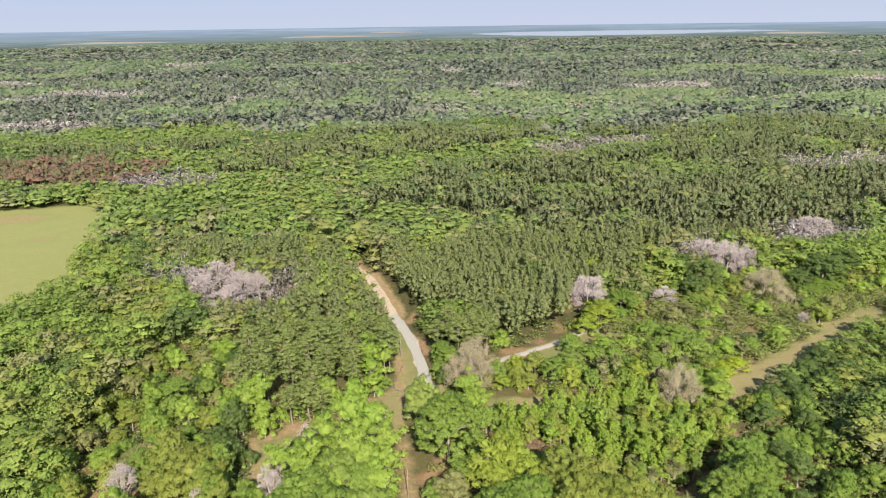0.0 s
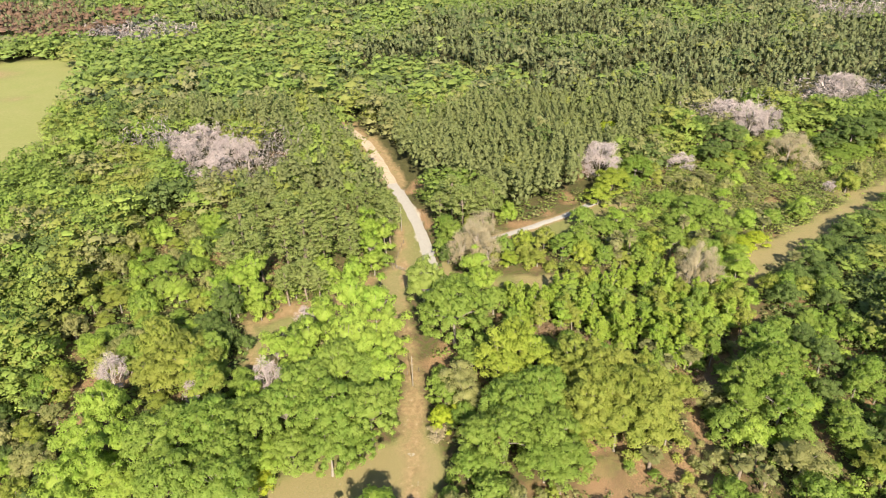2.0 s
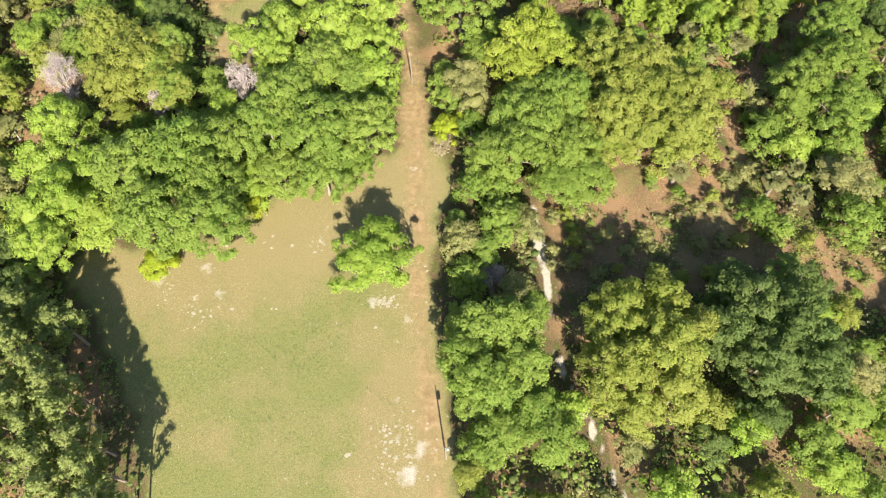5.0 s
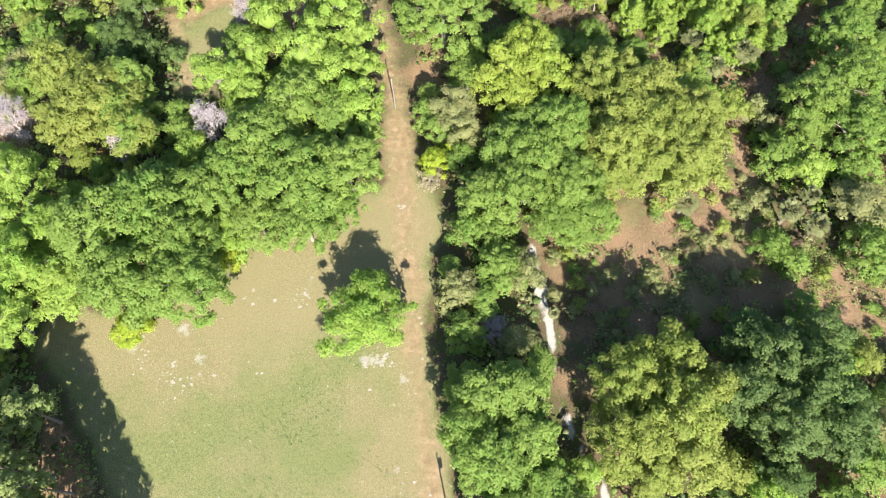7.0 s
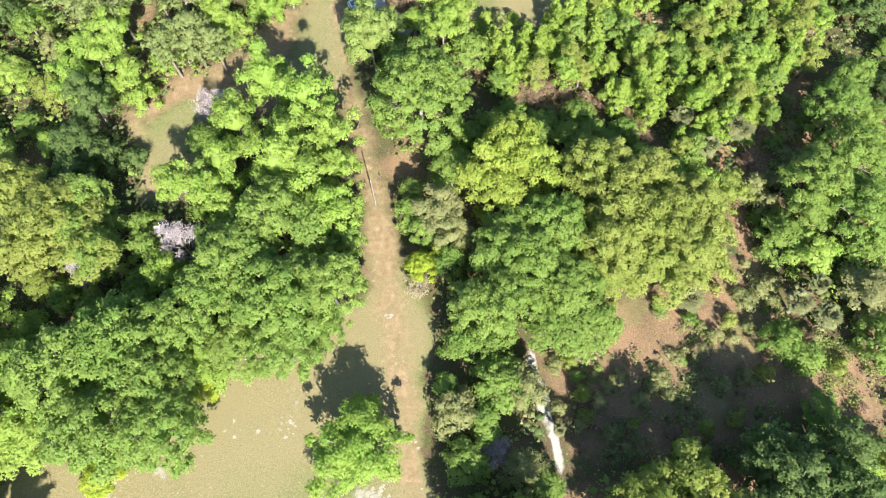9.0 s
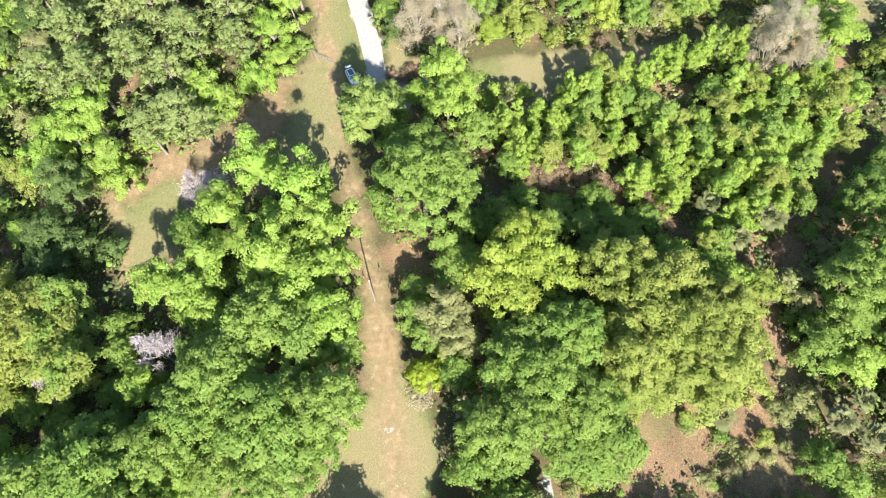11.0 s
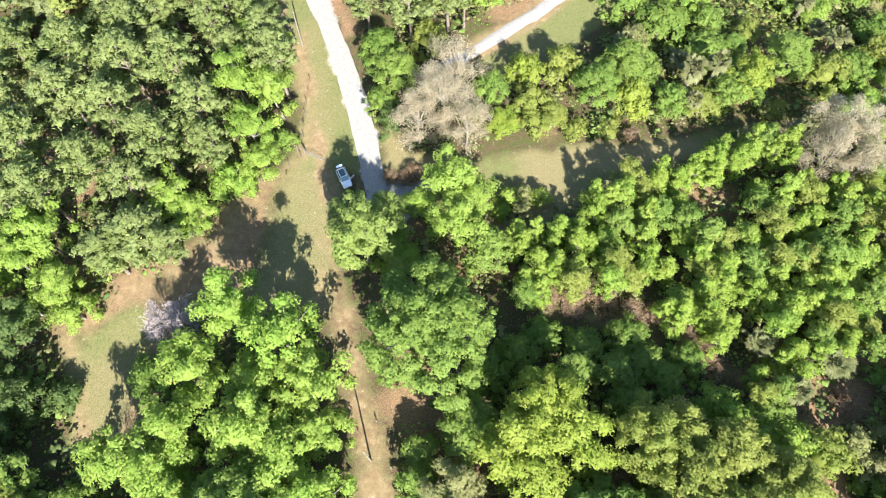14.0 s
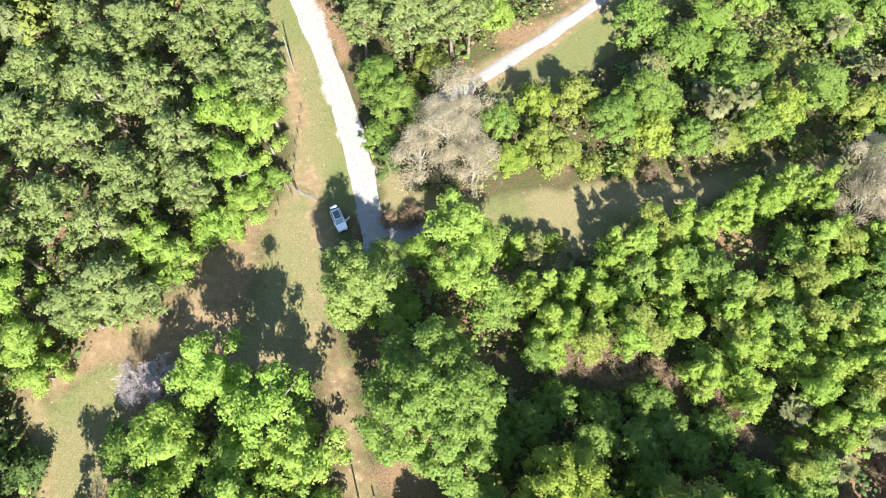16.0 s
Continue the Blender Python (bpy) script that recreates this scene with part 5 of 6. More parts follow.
def template(kind, level, seed, near=False):
    """A tree of a wood for a distance: 0 near, 3 farthest, brought to unit radius and height. Returns corners, faces and normals."""
    rng = np.random.default_rng(seed)
    r, h = (2.3, 16.0) if kind == "pine" else (4.4, 12.0)
    size = np.array([r, r, h])
    v0, f0 = OCTA
    if kind == "pine":
        n, count, long, wide = ((9, 150, 0.95, 0.30), (2, 18, 1.2, 0.5), (1, 8, 1.8, 1.0), (1, 5, 2.2, 1.5))[level]
        k = np.linspace(0, 1, n)
        z = (0.46 + 0.46 * k) * h
        rad = np.interp(k, [0, 0.25, 1], [0.55, 0.62, 0.05]) * r * rng.uniform(0.6, 1.2, n)
        ang = np.arange(n) * 2.4 + rng.uniform(0, 6.28)
        c = np.stack([np.cos(ang) * rad, np.sin(ang) * rad, z], 1)
        s = (1.15, 1.5, 1.8, 2.0)[level] * rng.uniform(0.8, 1.2, n) * (1.2 - 0.6 * k)
        tall = np.array([1, 1, (1.4, 2.2, 2.3, 2.3)[level]])
        hub = np.array([0, 0, 0.5 * h])
        out = [(ci + v0 * (1 + rng.uniform(-0.3, 0.3, (6, 1))) * si * 0.7 * tall, f0, unit(v0 * 0.6 + unit(ci - hub) * 0.5)) for ci, si in zip(c, s)]
        who = rng.integers(0, n, count)
        d = unit(rng.normal(size=(count, 3)) + np.array([0, 0, 0.4]))
        pos = c[who] + d * (s[who] * rng.uniform(0.6, 1.15, count))[:, None] * tall
        nrm = unit(d * 0.35 + unit((pos - hub) * np.array([1, 1, 0.5])) * 0.6 + rng.normal(size=d.shape) * 0.25 + np.array([0, -0.1, (0.15, 0.2, 0.7, 1.0)[level]]))
        face = unit(nrm + 0.6 * rng.normal(size=d.shape))
        face *= np.where((face * nrm).sum(1) < 0, -1, 1)[:, None]
        v, f = cards(rng, pos, face, long, wide)
        v, f, nn = joined(out + [(v, f, np.repeat(nrm, 3, 0))])
        return v / size, f, nn
    n, count, long, wide = ((20, 540, 0.58, 0.44), (8, 84, 1.0, 0.8), (3, 9, 1.8, 1.4), (2, 5, 2.2, 1.7))[level]
    if near:
        n, count, long, wide = 7, 60, 0.8, 0.6
    c, s = puffs(rng, n, r, h * 0.2, h, 0.15)
    c = c + rng.normal(0, 0.4, c.shape)
    if kind == "bare":
        m = (90, 60, 26, 9)[level]
        who = rng.integers(0, n, m)
        d = rng.normal(size=(m, 3)) * np.array([0.9, 0.9, 1.2])
        nrm = unit(d + np.array([0, 0, 0.8]) + rng.normal(size=d.shape) * 0.4)
        face = unit(rng.normal(size=d.shape) * np.array([1, 1, 0.4]))
        face *= np.where((face * nrm).sum(1) < 0, -1, 1)[:, None]
        v, f = cards(rng, c[who] + d, face, (1.5, 2.0, 2.2, 2.6)[level], (0.22, 0.4, 0.8, 1.4)[level])
        return v / size, f, np.repeat(nrm, 3, 0)
    v, f, nn = leaf_masses(rng, c, s * 1.08, count, long, wide, 0.85, 0.35 if near else 0.64, 0.30, 0.45 if near else 0.62, calm=(0.15, 0.15, 0.6, 1.0)[level] * (not near))
    return v / size, f, nn


LABELS = {"pine": "dense pine wood with dull green crowns", "bare": "leafless grey trees among green woods"}


def wood(x, y, kinds, level, radius, height, seed, near=False):
    """Far trees of one kind, joined into one wood."""
    rng = np.random.default_rng(seed)
    for kind in sorted(set(kinds)):
        sel = np.flatnonzero(kinds == kind)
        out, tints = [], []
        for var in range(3):
            v, f, nn = template(kind, level, seed * 31 + var * 7 + len(kind), near)
            idx = sel[var::3]
            if not len(idx):
                continue
            n = len(idx)
            ang = rng.uniform(0, 6.28, n)
            slim = (0.46, 0.36, 0.85, 0.9)[level] if kind == "pine" else 1.0
            r = radius * (rng.uniform(0.8, 1.2, n) if kind == "pine" else rng.uniform(0.7, 1.4, n)) * slim
            h = height * (rng.uniform(0.85, 1.12, n) * 1.15 if kind == "pine" else rng.uniform(0.82, 1.16, n) * (0.78 + 0.44 * waves(x[idx], y[idx], (20, 26, 40, 90)[level], 77)))
            ca, sa = np.cos(ang)[:, None], np.sin(ang)[:, None]
            vx = (v[None, :, 0] * ca - v[None, :, 1] * sa) * r[:, None] + x[idx][:, None]
            vy = (v[None, :, 0] * sa + v[None, :, 1] * ca) * r[:, None] + y[idx][:, None]
            vz = np.maximum(v[None, :, 2] * h[:, None], 0.1)
            vv = np.stack([vx, vy, vz], 2).reshape(-1, 3)
            ff = (f[None] + (np.arange(n) * len(v))[:, None, None]).reshape(-1, 3)
            nx, ny = nn[None, :, 0] * ca - nn[None, :, 1] * sa, nn[None, :, 0] * sa + nn[None, :, 1] * ca
            out.append((vv, ff, np.stack([nx, ny, np.broadcast_to(nn[None, :, 2], nx.shape)], 2).reshape(-1, 3)))
            tints.append(np.repeat(rng.random(n), len(v)))
        v, f, nn = joined(out)
        tagged(new("wood", mesh_of("wood", v, f, (WOOD_LEAF if near or level == 0 else MID_LEAF if level == 1 else HAZED_LEAF)[kind], normals=nn, tint=np.concatenate(tints))), LABELS.get(kind, "green hardwood trees in spring leaf"), "wood", kind="stuff")


def fill_far():
    rng = np.random.default_rng(72)
    for pines, step in ((False, 6.9), (True, 4.0)):
        x, y = places(-300, 300, 62, 330, step, rng)
        kinds = zone(x, y, rng)
        k = ((x < -97) | (x > 105) | (y > 229)) & ((kinds == "pine") == pines)
        x, y, kinds = x[k], y[k], kinds[k]
        k = clear_of_trees(x, y, 0.8) & (off_line(ROAD + ROAD_FAR[1:], x, y) > 8.2) & (off_line(SIDE, x, y) > 6.5) & (np.hypot((x - 58) / 8, (y - 252) / 10) > 1)
        low = off_line(EAST[:6], x, y) < 34
        for sel, r, h in ((k & ~low, 6.0, 14.0), (k & low, 3.8, 7.0)):
            wood(x[sel], y[sel], kinds[sel], 0, r, h, 5)
    for pines, step in ((False, 8.0), (True, 5.0)):
        x, y = places(-660, 660, 330, 800, step, rng)
        kinds = zone(x, y, rng)
        k = ((kinds == "pine") == pines) & (y < 640 + 160 * waves(x, y, 40, 71))
        wood(x[k], y[k], kinds[k], 1, 7.2, 13.0, 6)
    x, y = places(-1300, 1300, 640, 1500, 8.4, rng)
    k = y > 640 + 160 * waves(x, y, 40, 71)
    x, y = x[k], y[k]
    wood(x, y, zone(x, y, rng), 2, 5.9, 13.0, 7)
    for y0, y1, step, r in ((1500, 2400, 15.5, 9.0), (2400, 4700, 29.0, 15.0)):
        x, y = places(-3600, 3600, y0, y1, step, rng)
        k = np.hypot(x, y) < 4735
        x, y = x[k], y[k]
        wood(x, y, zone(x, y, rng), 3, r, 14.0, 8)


def underwood():
    """Low scrub under and between the near trees."""
    rng = np.random.default_rng(73)
    x, y = places(-110, 120, 62, 250, 3.8, rng)
    k = (rng.random(len(x)) < 0.8) & (off_line(TRACK, x, y) > 7.2)
    x, y = x[k], y[k]
    kinds = np.array(["oak", "bright", "shade", "dark"])[rng.integers(0, 4, len(x))]
    wood(x, y, kinds, 2, 2.2, 3.0, 9, True)


def places_in(poly, step, rng):
    gx, gy = np.meshgrid(np.arange(50, 230, step), np.arange(204, 300, step))
    x = (gx + rng.uniform(-0.5, 0.5, gx.shape) * step).ravel()
    y = (gy + rng.uniform(-0.5, 0.5, gy.shape) * step).ravel()
    k = (edge_of(poly, x, y) > 1) & (off_line(EAST, x, y) > 7) & (rng.random(x.shape) < 0.6)
    return x[k], y[k]


def scrub_and_tufts():
    """Low bushes on the bare brown ground, and grass tufts in the lawn."""
    rng = np.random.default_rng(74)
    x, y = rng.uniform(12, 86, 3000), rng.uniform(88, 128, 3000)
    k = (edge_of(RED, x, y) > 0.5) & (waves(x, y, 7, 81) + 0.4 * rng.random(3000) > 0.97) & (off_line(PATH_SAND, x, y) > 1.2)
    x, y = x[k], y[k]
    kinds = np.array(["olive", "oak", "oak", "shade"])[rng.integers(0, 4, len(x))]
    wood(x, y, kinds, 2, 0.95, 1.1, 10, True)
    x, y = rng.normal(33, 9, 90), rng.normal(104, 5.5, 90)
    k = (edge_of(RED, x, y) > 0.5) & (off_line(PATH_SAND, x, y) > 1.6)
    x, y = x[k], y[k]
    wood(x, y, np.array(["dark", "oak", "shade"])[rng.integers(0, 3, len(x))], 2, 1.1, 1.5, 12, True)
    x, y = rng.uniform(14, 86, 260), rng.uniform(88, 127, 260)
    k = (edge_of(RED, x, y) > 0.3) & (off_line(PATH_SAND, x, y) > 1.8)
    for xi, yi in list(zip(x[k], y[k]))[:64]:
        kind = ("oak", "shade", "olive", "brush", "oak", "shade")[int(rng.integers(0, 6))]
        r = rng.uniform(0.6, 1.5)
        plant(kind, xi, yi, r * rng.uniform(1.1, 2.6), r)
    x, y = rng.uniform(50, 270, 4200), rng.uniform(204, 300, 4200)
    k = inside(SCRUB, x, y) & (waves(x, y, 9, 23) < 0.82) & (off_line(EAST, x, y) > 5)
    x, y = x[k], y[k]
    kinds = np.array(["olive", "oak", "oak", "palm", "shade", "bright"])[rng.integers(0, 6, len(x))]
    wood(x, y, kinds, 2, 2.2, 3.4, 11, True)
    x, y = places_in(SCRUB, 7.5, rng)
    for xi, yi in zip(x, y):
        kind = ("oak", "olive", "palm", "bright", "shade", "oak")[int(rng.integers(0, 6))]
        r = rng.uniform(1.7, 2.3) if kind == "palm" else rng.uniform(1.8, 4.2)
        plant(kind, xi, yi, rng.uniform(3, 5) if kind == "palm" else r * rng.uniform(1.6, 2.1), r)
    n = 5200
    x, y = rng.uniform(-66, -4, n), rng.uniform(62, 108, n)
    k = inside(LAWN, x, y) & (waves(x, y, 11, 82) * 0.6 + waves(x, y, 4, 83) * 0.4 > 0.42 + 0.25 * rng.random(n)) & (y < 96 + 6 * rng.random(n)) & (off_line(TRACK, x, y) > 4)
    x, y = x[k], y[k]
    m = len(x)
    pos = np.repeat(np.stack([x, y, x * 0 + 0.07], 1), 3, 0) + rng.normal(0, 0.07, (3 * m, 3)) * np.array([1, 1, 0.1])
    v, f = cards(rng, pos, rng.normal(size=(3 * m, 3)) * 0.6 + np.array([0, 0, 2.5]), 0.15, 0.09)
    tagged(new("grass_tufts", mesh_of("grass_tufts", v, f, LEAF["dark"], False, tint=np.repeat(rng.random(3 * m), 3))), "small green grass tufts in the lawn", "grass", kind="stuff")


def loose_sand():
    """Small bare spots of white sand in the mown grass."""
    rng = np.random.default_rng(75)
    spots = ((-9.5, 70, 4.5, 6, 120), (-12.5, 95.6, 2.6, 1.2, 60), (-25.3, 107.7, 1.2, 1.4, 16), (-52.1, 99.6, 1.2, 2.4, 26), (-46, 95.0, 3.5, 3.5, 34), (-34, 108.6, 3.0, 1.4, 8), (-44.8, 103, 2.0, 0.8, 8), (-7.6, 124, 0.9, 1.0, 12), (-30, 92, 14, 9, 14), (-5.5, 100, 1.2, 14, 10))
    at = np.concatenate([rng.normal((cx, cy), (rx * 0.6, ry * 0.6), (n, 2)) for cx, cy, rx, ry, n in spots])
    x, y = at[:, 0], at[:, 1]
    z = (waves(x, y, 23, 8) - 0.5) * 0.25 - 0.12 * soft(2.2 - off_line(TRACK, x, y), 2) + 0.03
    a = np.arange(8) * math.pi / 4
    r = np.abs(rng.normal(0.10, 0.10, len(x)))[:, None] * rng.uniform(0.5, 1.5, (len(x), 8)) + 0.05
    rim = np.stack([x[:, None] + r * np.cos(a), y[:, None] + r * np.sin(a) * 0.8, np.repeat(z[:, None] - 0.02, 8, 1)], 2)
    v = np.concatenate([np.stack([x, y, z], 1)[:, None], rim], 1).reshape(-1, 3)
    f = np.stack([np.zeros(8, int), 1 + np.arange(8), 1 + (np.arange(8) + 1) % 8], 1)
    f = (f[None] + 9 * np.arange(len(x))[:, None, None]).reshape(-1, 3)
    tagged(new("loose_sand", mesh_of("loose_sand", v, f, WHITE_SAND, True)), "small spots of loose white sand in grass", "sand", kind="stuff")


fill_near()
fill_far()
loose_sand()
scrub_and_tufts()
underwood()


# ---- built things ----
def box(bm, x0, x1, y0, y1, z0, z1):
    bmesh.ops.create_cube(bm, size=1, matrix=Matrix.Translation(((x0 + x1) / 2, (y0 + y1) / 2, (z0 + z1) / 2)) @ Matrix.Diagonal((x1 - x0, y1 - y0, z1 - z0, 1)))


def rod(bm, a, b, r0, r1=None, sides=10):
    a, b = Vector(a), Vector(b)
    turn = (b - a).to_track_quat("Z", "Y").to_matrix().to_4x4()
    bmesh.ops.create_cone(bm, cap_ends=True, segments=sides, radius1=r0, radius2=r0 if r1 is None else r1, depth=(b - a).length, matrix=Matrix.Translation((a + b) / 2) @ turn)


def block(x0, x1, y0, y1, z0, z1, bevel=0.0):
    bm = bmesh.new()
    box(bm, x0, x1, y0, y1, z0, z1)
    if bevel:
        bmesh.ops.bevel(bm, geom=bm.edges[:], offset=bevel, segments=2, affect="EDGES")
    return bm


def utility_pole(x, y, height, can):
    root = tagged(new("utility_pole"), "weathered grey wooden utility pole beside the track", "utility pole", "utility poles")
    root.location = (x, y, 0)
    bm = bmesh.new()
    rod(bm, (0, 0, -0.3), (0, 0, height), 0.14, 0.09, 12)
    part("pole", bm, POLE_WOOD, root)
    bm = bmesh.new()
    rod(bm, (0, 0, height), (0, 0, height + 0.06), 0.12, 0.05, 12)
    part("cap", bm, STEEL, root)
    bm = bmesh.new()
    rod(bm, (0.06, 0, height - 0.05), (0.06, 0, height + 0.22), 0.05, 0.03, 8)
    part("insulator", bm, DARK_STEEL, root)
    if can:
        bm = bmesh.new()
        rod(bm, (0.34, 0, height - 1.5), (0.34, 0, height - 0.6), 0.24, 0.24, 14)
        rod(bm, (0.34, 0, height - 0.6), (0.34, 0, height - 0.5), 0.24, 0.12, 14)
        part("transformer", bm, STEEL, root, "grey steel transformer can")
        bm = bmesh.new()
        box(bm, 0.05, 0.36, -0.04, 0.04, height - 1.1, height - 0.98)
        part("bracket", bm, DARK_STEEL, root)


utility_pole(-2.2, 68.4, 8.8, True)
utility_pole(-8.0, 145.2, 8.8, False)
utility_pole(-14.2, 222.0, 8.8, False)


def post(x, y, height, radius, name="post", label="short dark wooden post standing in mown grass", group="short posts"):
    root = tagged(new(name), label, "post", group)
    root.location = (x, y, 0)
    bm = bmesh.new()
    rod(bm, (0, 0, -0.3), (0, 0, height), radius, radius * 0.92, 9)
    part("shaft", bm, POST_WOOD, root)
    bm = bmesh.new()
    rod(bm, (0, 0, height), (0, 0, height + 0.04), radius * 0.92, radius * 0.5, 9)
    part("top", bm, POST_WOOD, root)


post(-6.7, 150.6, 1.0, 0.10)
post(-9.5, 149.4, 1.0, 0.10)


def fence(name, line, spacing, label):
    """Wooden posts with wires from one to the next."""
    root = tagged(new(name), label, "fence", "wire fences")
    pts = np.array(line, float)
    at = np.concatenate([[0], np.hypot(*np.diff(pts, axis=0).T).cumsum()])
    n = max(2, int(at[-1] / spacing) + 1)
    s = np.linspace(0, at[-1], n)
    px, py = np.interp(s, at, pts[:, 0]), np.interp(s, at, pts[:, 1])
    rng = np.random.default_rng(n)
    for x, y in zip(px, py):
        bm = bmesh.new()
        rod(bm, (x, y, -0.3), (x + rng.normal(0, 0.03), y + rng.normal(0, 0.03), 1.35), 0.085, 0.075, 8)
        part("post", bm, POST_WOOD, root)
    for z in (0.45, 0.8, 1.15):
        bm = bmesh.new()
        for i in range(n - 1):
            rod(bm, (px[i], py[i], z), (px[i + 1], py[i + 1], z), 0.006, 0.006, 4)
        part("wire", bm, DARK_STEEL, root)


fence("fence", [(-15.6, 197.4), (-17.2, 196.2), (-20.0, 194.6), (-24, 192.8), (-29, 189.5)], 2.4, "wire fence on wooden posts along the woods")
fence("fence", [(-13.2, 213.5), (-14.6, 206), (-15.2, 199)], 2.4, "wire fence on wooden posts beside mown grass")


def farm_gate():
    root = tagged(new("farm_gate"), "open galvanised tube gate with dark wooden posts", "gate")
    root.matrix_basis = pose(-14.8, 197.9, 0, 0, 0, -33)
    for x in (0.0, -1.5):
        bm = bmesh.new()
        rod(bm, (x, 0, -0.3), (x, 0, 1.75), 0.12, 0.11, 10)
        part("gate_post", bm, POST_WOOD, root)
    bm = bmesh.new()
    rod(bm, (-1.5, 0, 1.5), (0, 0, 1.5), 0.07, 0.07, 8)
    part("brace_rail", bm, POST_WOOD, root)
    for z in (0.25, 0.5, 0.75, 1.0, 1.25):
        bm = bmesh.new()
        rod(bm, (0.15, 0.02, z), (3.6, 0.02, z), 0.022, 0.022, 8)
        part("bar", bm, STEEL, root)
    for x in (0.15, 1.3, 2.45, 3.6):
        bm = bmesh.new()
        rod(bm, (x, 0.02, 0.25), (x, 0.02, 1.25), 0.03, 0.03, 8)
        part("upright", bm, STEEL, root)


farm_gate()


def loft(sections, close=True):
    """A body from cross sections, each a list of points running the same way."""
    bm = bmesh.new()
    rings = [[bm.verts.new(p) for p in s] for s in sections]
    n = len(rings[0])
    for a, b in zip(rings, rings[1:]):
        for i in range(n):
            bm.faces.new((a[i], a[(i + 1) % n], b[(i + 1) % n], b[i]))
    if close:
        bm.faces.new(rings[0][::-1])
        bm.faces.new(rings[-1])
    bmesh.ops.recalc_face_normals(bm, faces=bm.faces[:])
    for f in bm.faces:
        f.smooth = True
    return bm


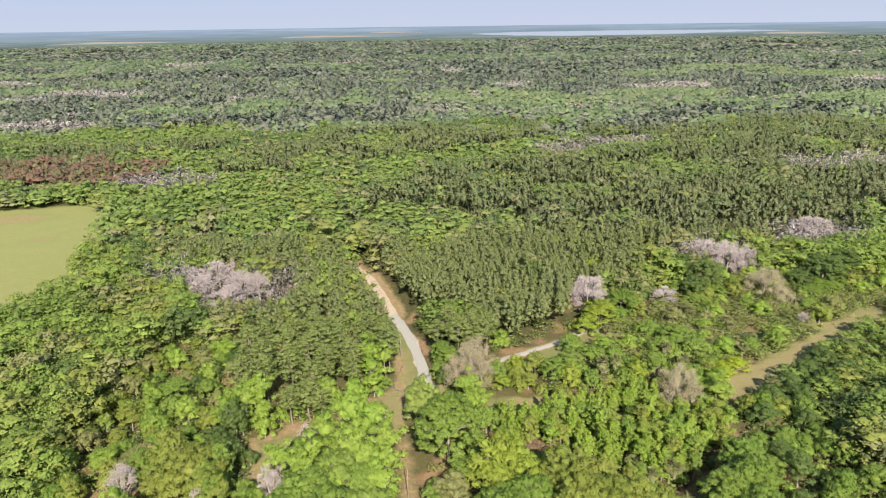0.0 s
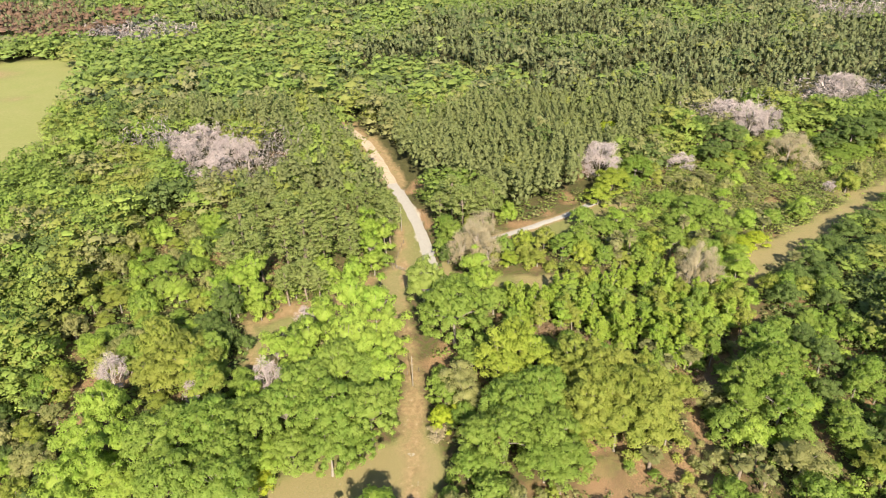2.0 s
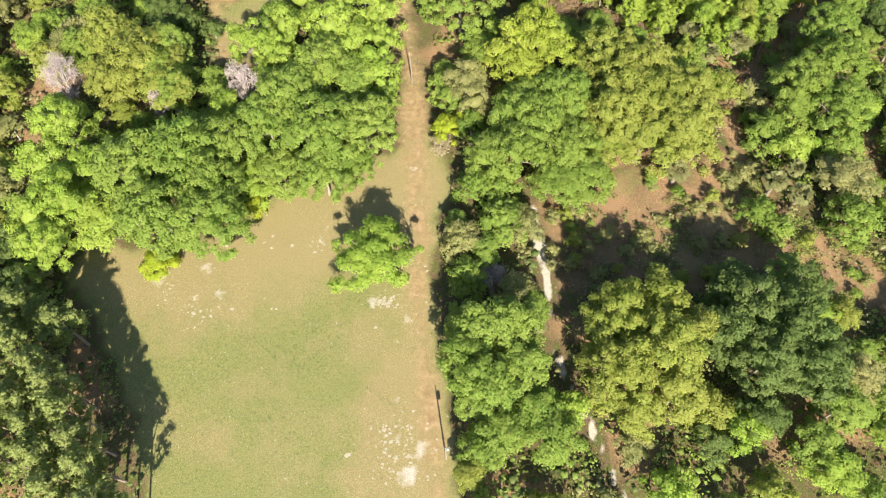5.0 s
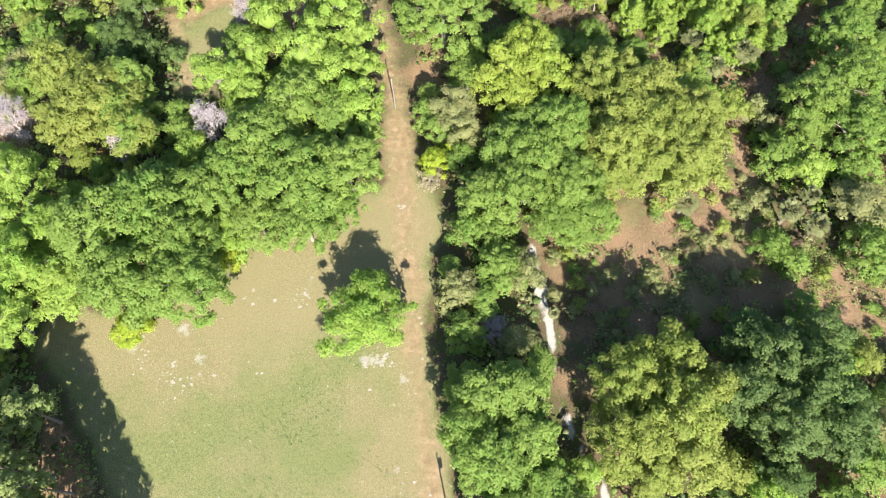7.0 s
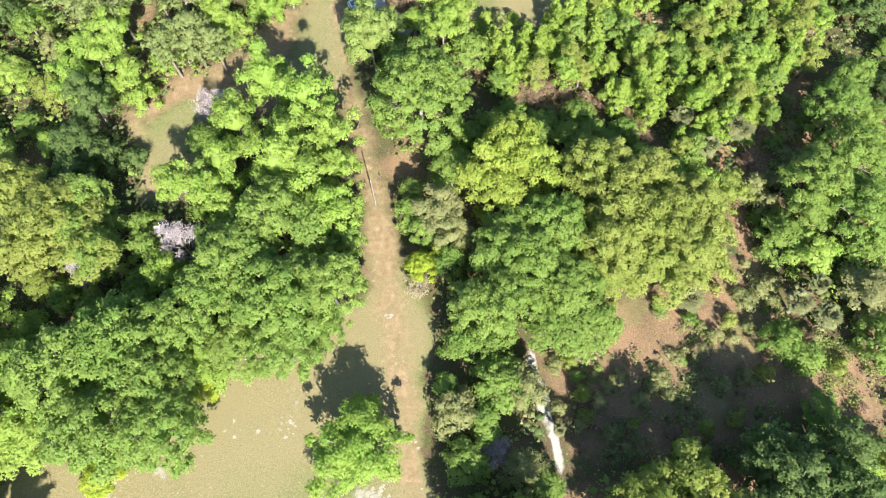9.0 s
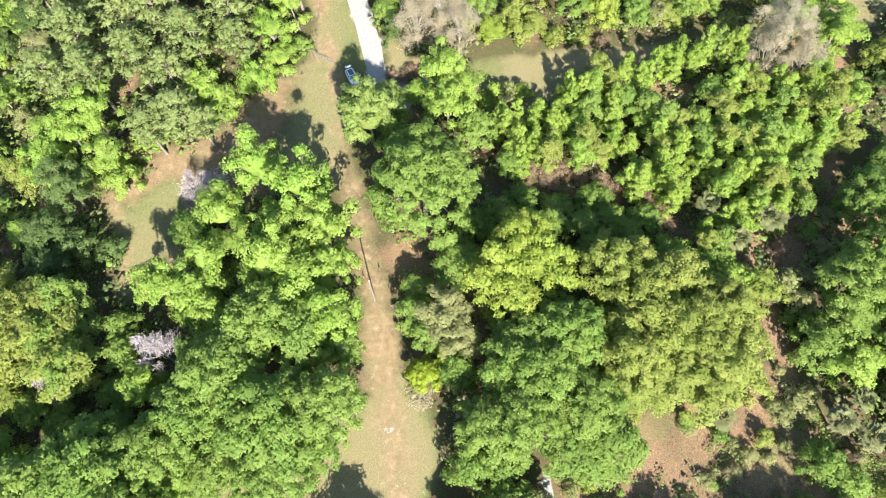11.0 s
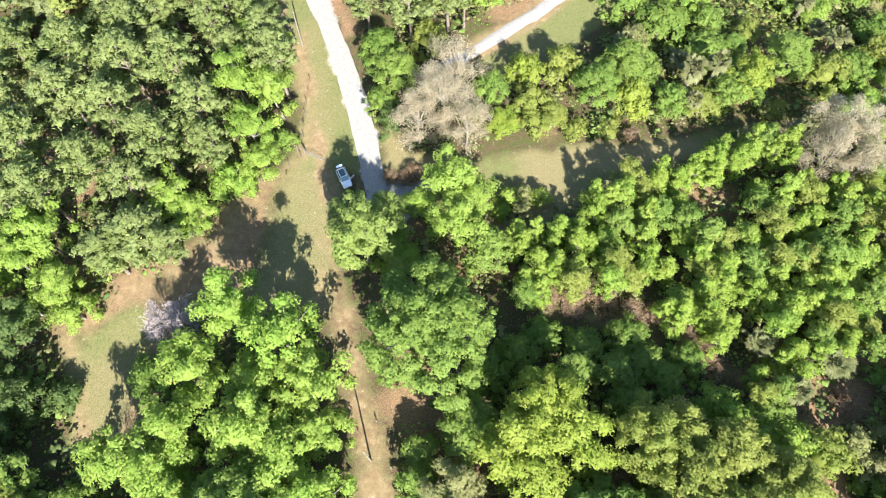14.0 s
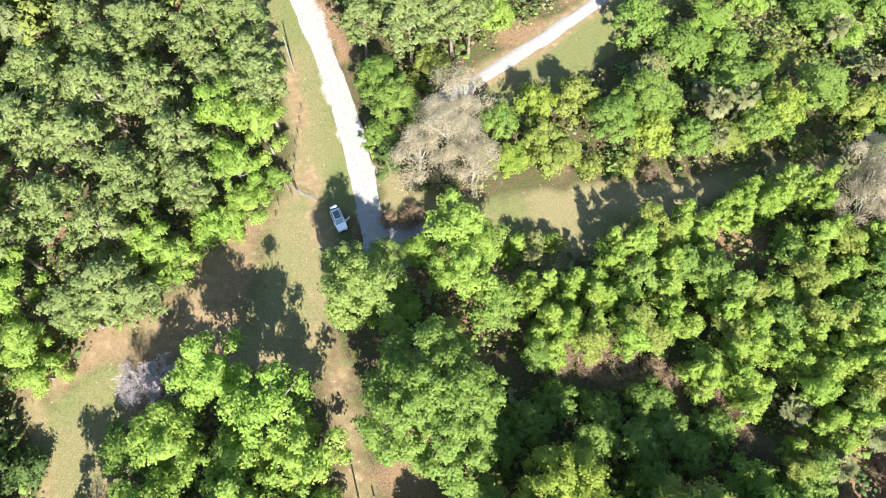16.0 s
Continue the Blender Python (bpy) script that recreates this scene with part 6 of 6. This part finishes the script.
def car():
    """A white compact utility car, its nose along -y, one door and the tailgate open."""
    root = tagged(new("car"), "white compact car with an open door and raised tailgate", "car")
    root.matrix_basis = pose(-8.45, 191.9, 0.02, 0, 0, 17) @ Matrix.Scale(0.93, 4)

    def ring(y, half, low, high, shoulder):
        return [(-half, y, low), (-half, y, low + (high - low) * 0.45), (-half * 0.985, y, shoulder), (-half * 0.86, y, high), (half * 0.86, y, high), (half * 0.985, y, shoulder), (half, y, low + (high - low) * 0.45), (half, y, low)]

    body = loft([ring(-2.18, 0.66, 0.42, 0.66, 0.60), ring(-2.08, 0.80, 0.30, 0.80, 0.72), ring(-1.7, 0.88, 0.26, 0.94, 0.86), ring(-0.95, 0.91, 0.25, 1.03, 0.97), ring(0.2, 0.92, 0.25, 1.03, 0.98), ring(1.3, 0.92, 0.26, 1.02, 0.98), ring(1.9, 0.88, 0.30, 0.98, 0.94), ring(2.06, 0.80, 0.42, 0.92, 0.86)])
    part("body", body, PAINT, root)

    def cabin(y, half_low, half_top, low, high):
        return [(-half_low, y, low), (-half_top, y, high - 0.06), (-half_top * 0.9, y, high), (half_top * 0.9, y, high), (half_top, y, high - 0.06), (half_low, y, low)]

    part("cabin", loft([cabin(-0.98, 0.80, 0.74, 1.0, 1.06), cabin(-0.25, 0.82, 0.66, 1.0, 1.52), cabin(0.3, 0.83, 0.67, 1.0, 1.60), cabin(1.3, 0.82, 0.64, 1.0, 1.58), cabin(1.72, 0.80, 0.62, 1.0, 1.46)]), PAINT, root)

    def pane(name, corners, label="", thick=0.012, glass=GLASS):
        bm = bmesh.new()
        up = (Vector(corners[1]) - Vector(corners[0])).cross(Vector(corners[2]) - Vector(corners[0])).normalized() * thick
        lo = [bm.verts.new(Vector(c)) for c in corners]
        hi = [bm.verts.new(Vector(c) + up) for c in corners]
        bm.faces.new(lo[::-1])
        bm.faces.new(hi)
        n = len(lo)
        for i in range(n):
            bm.faces.new((lo[i], lo[(i + 1) % n], hi[(i + 1) % n], hi[i]))
        return part(name, bm, glass, root, label)

    pane("windscreen", [(-0.70, -0.98, 1.07), (0.70, -0.98, 1.07), (0.60, -0.27, 1.53), (-0.60, -0.27, 1.53)], "sloping windscreen, reflected sky painted in pale teal", glass=SKY_GLASS)
    pane("roof_glass", [(-0.52, -0.18, 1.555), (0.52, -0.18, 1.555), (0.53, 0.3, 1.606), (-0.53, 0.3, 1.606)], "dark glass roof panel")
    pane("roof_glass", [(-0.53, 0.32, 1.607), (0.53, 0.32, 1.607), (0.51, 1.32, 1.588), (-0.51, 1.32, 1.588)], "dark glass roof panel")
    for sx in (-1, 1):
        pts = [(sx * 0.815, -0.80, 1.05), (sx * 0.70, -0.28, 1.44), (sx * 0.70, 0.40, 1.50), (sx * 0.82, 0.40, 1.05)]
        pane("side_window", pts if sx < 0 else pts[::-1])
        pts = [(sx * 0.82, 0.46, 1.05), (sx * 0.70, 0.46, 1.50), (sx * 0.67, 1.45, 1.46), (sx * 0.815, 1.6, 1.05)]
        pane("side_window", pts if sx < 0 else pts[::-1])
        part("roof_rail", block(sx * 0.60 - 0.025, sx * 0.60 + 0.025, -0.1, 1.4, 1.56, 1.64, 0.012), PAINT, root)
        part("mirror", block(sx * 1.0 - 0.10, sx * 1.0 + 0.10, -0.72, -0.60, 0.98, 1.12, 0.03), PAINT, root)
        part("headlight", block(sx * 0.62 - 0.16, sx * 0.62 + 0.16, -2.15, -1.92, 0.66, 0.80, 0.04), LAMP_CLEAR, root)
        part("tail_light", block(sx * 0.74 - 0.09, sx * 0.74 + 0.09, 1.95, 2.08, 0.82, 1.0, 0.03), LAMP_RED, root)
        for wy in (-1.35, 1.32):
            bm = bmesh.new()
            rod(bm, (sx * 0.72, wy, 0.33), (sx * 0.93, wy, 0.33), 0.33, 0.33, 24)
            wheel = part("wheel", bm, TYRE, root, "black tyre on a steel rim")
            bm = bmesh.new()
            rod(bm, (sx * 0.925, wy, 0.33), (sx * 0.94, wy, 0.33), 0.21, 0.19, 16)
            part("rim", bm, STEEL, wheel)
    part("front_bumper", block(-0.72, 0.72, -2.24, -2.05, 0.32, 0.50, 0.05), BLACK, root)
    part("rear_bumper", block(-0.78, 0.78, 2.0, 2.14, 0.36, 0.56, 0.05), BLACK, root)
    part("grille", block(-0.42, 0.42, -2.20, -2.12, 0.52, 0.66, 0.02), BLACK, root)
    part("load_floor", block(-0.55, 0.55, 1.70, 2.0, 1.0, 1.03), SEAT, root)
    # the raised tailgate: a window next to the hinge, then the white lower panel
    bm = block(-0.58, 0.58, 0.0, 0.24, -0.015, 0.015, 0.01)
    tail = part("tailgate_window", bm, GLASS, root, "dark rear window of the raised tailgate")
    tail.matrix_basis = pose(0, 1.66, 1.56, 14, 0, 0)
    tail = part("tailgate", block(-0.62, 0.62, 0.24, 0.64, -0.04, 0.04, 0.03), PAINT, root, "raised white tailgate panel")
    tail.matrix_basis = pose(0, 1.66, 1.56, 14, 0, 0)
    # the open door hangs at the front of its side
    door = part("door", block(0, 0.06, 0, 1.05, 0.30, 1.02, 0.02), PAINT, root, "open white front door")
    door.matrix_basis = pose(0.92, -0.72, 0, 0, 0, -62)
    bm = block(0.015, 0.035, 0.25, 1.0, 1.02, 1.42, 0.006)
    part("door_window", bm, GLASS, door)
    part("door_handle", block(0.06, 0.09, 0.78, 0.95, 0.86, 0.90, 0.01), PAINT, door)


car()
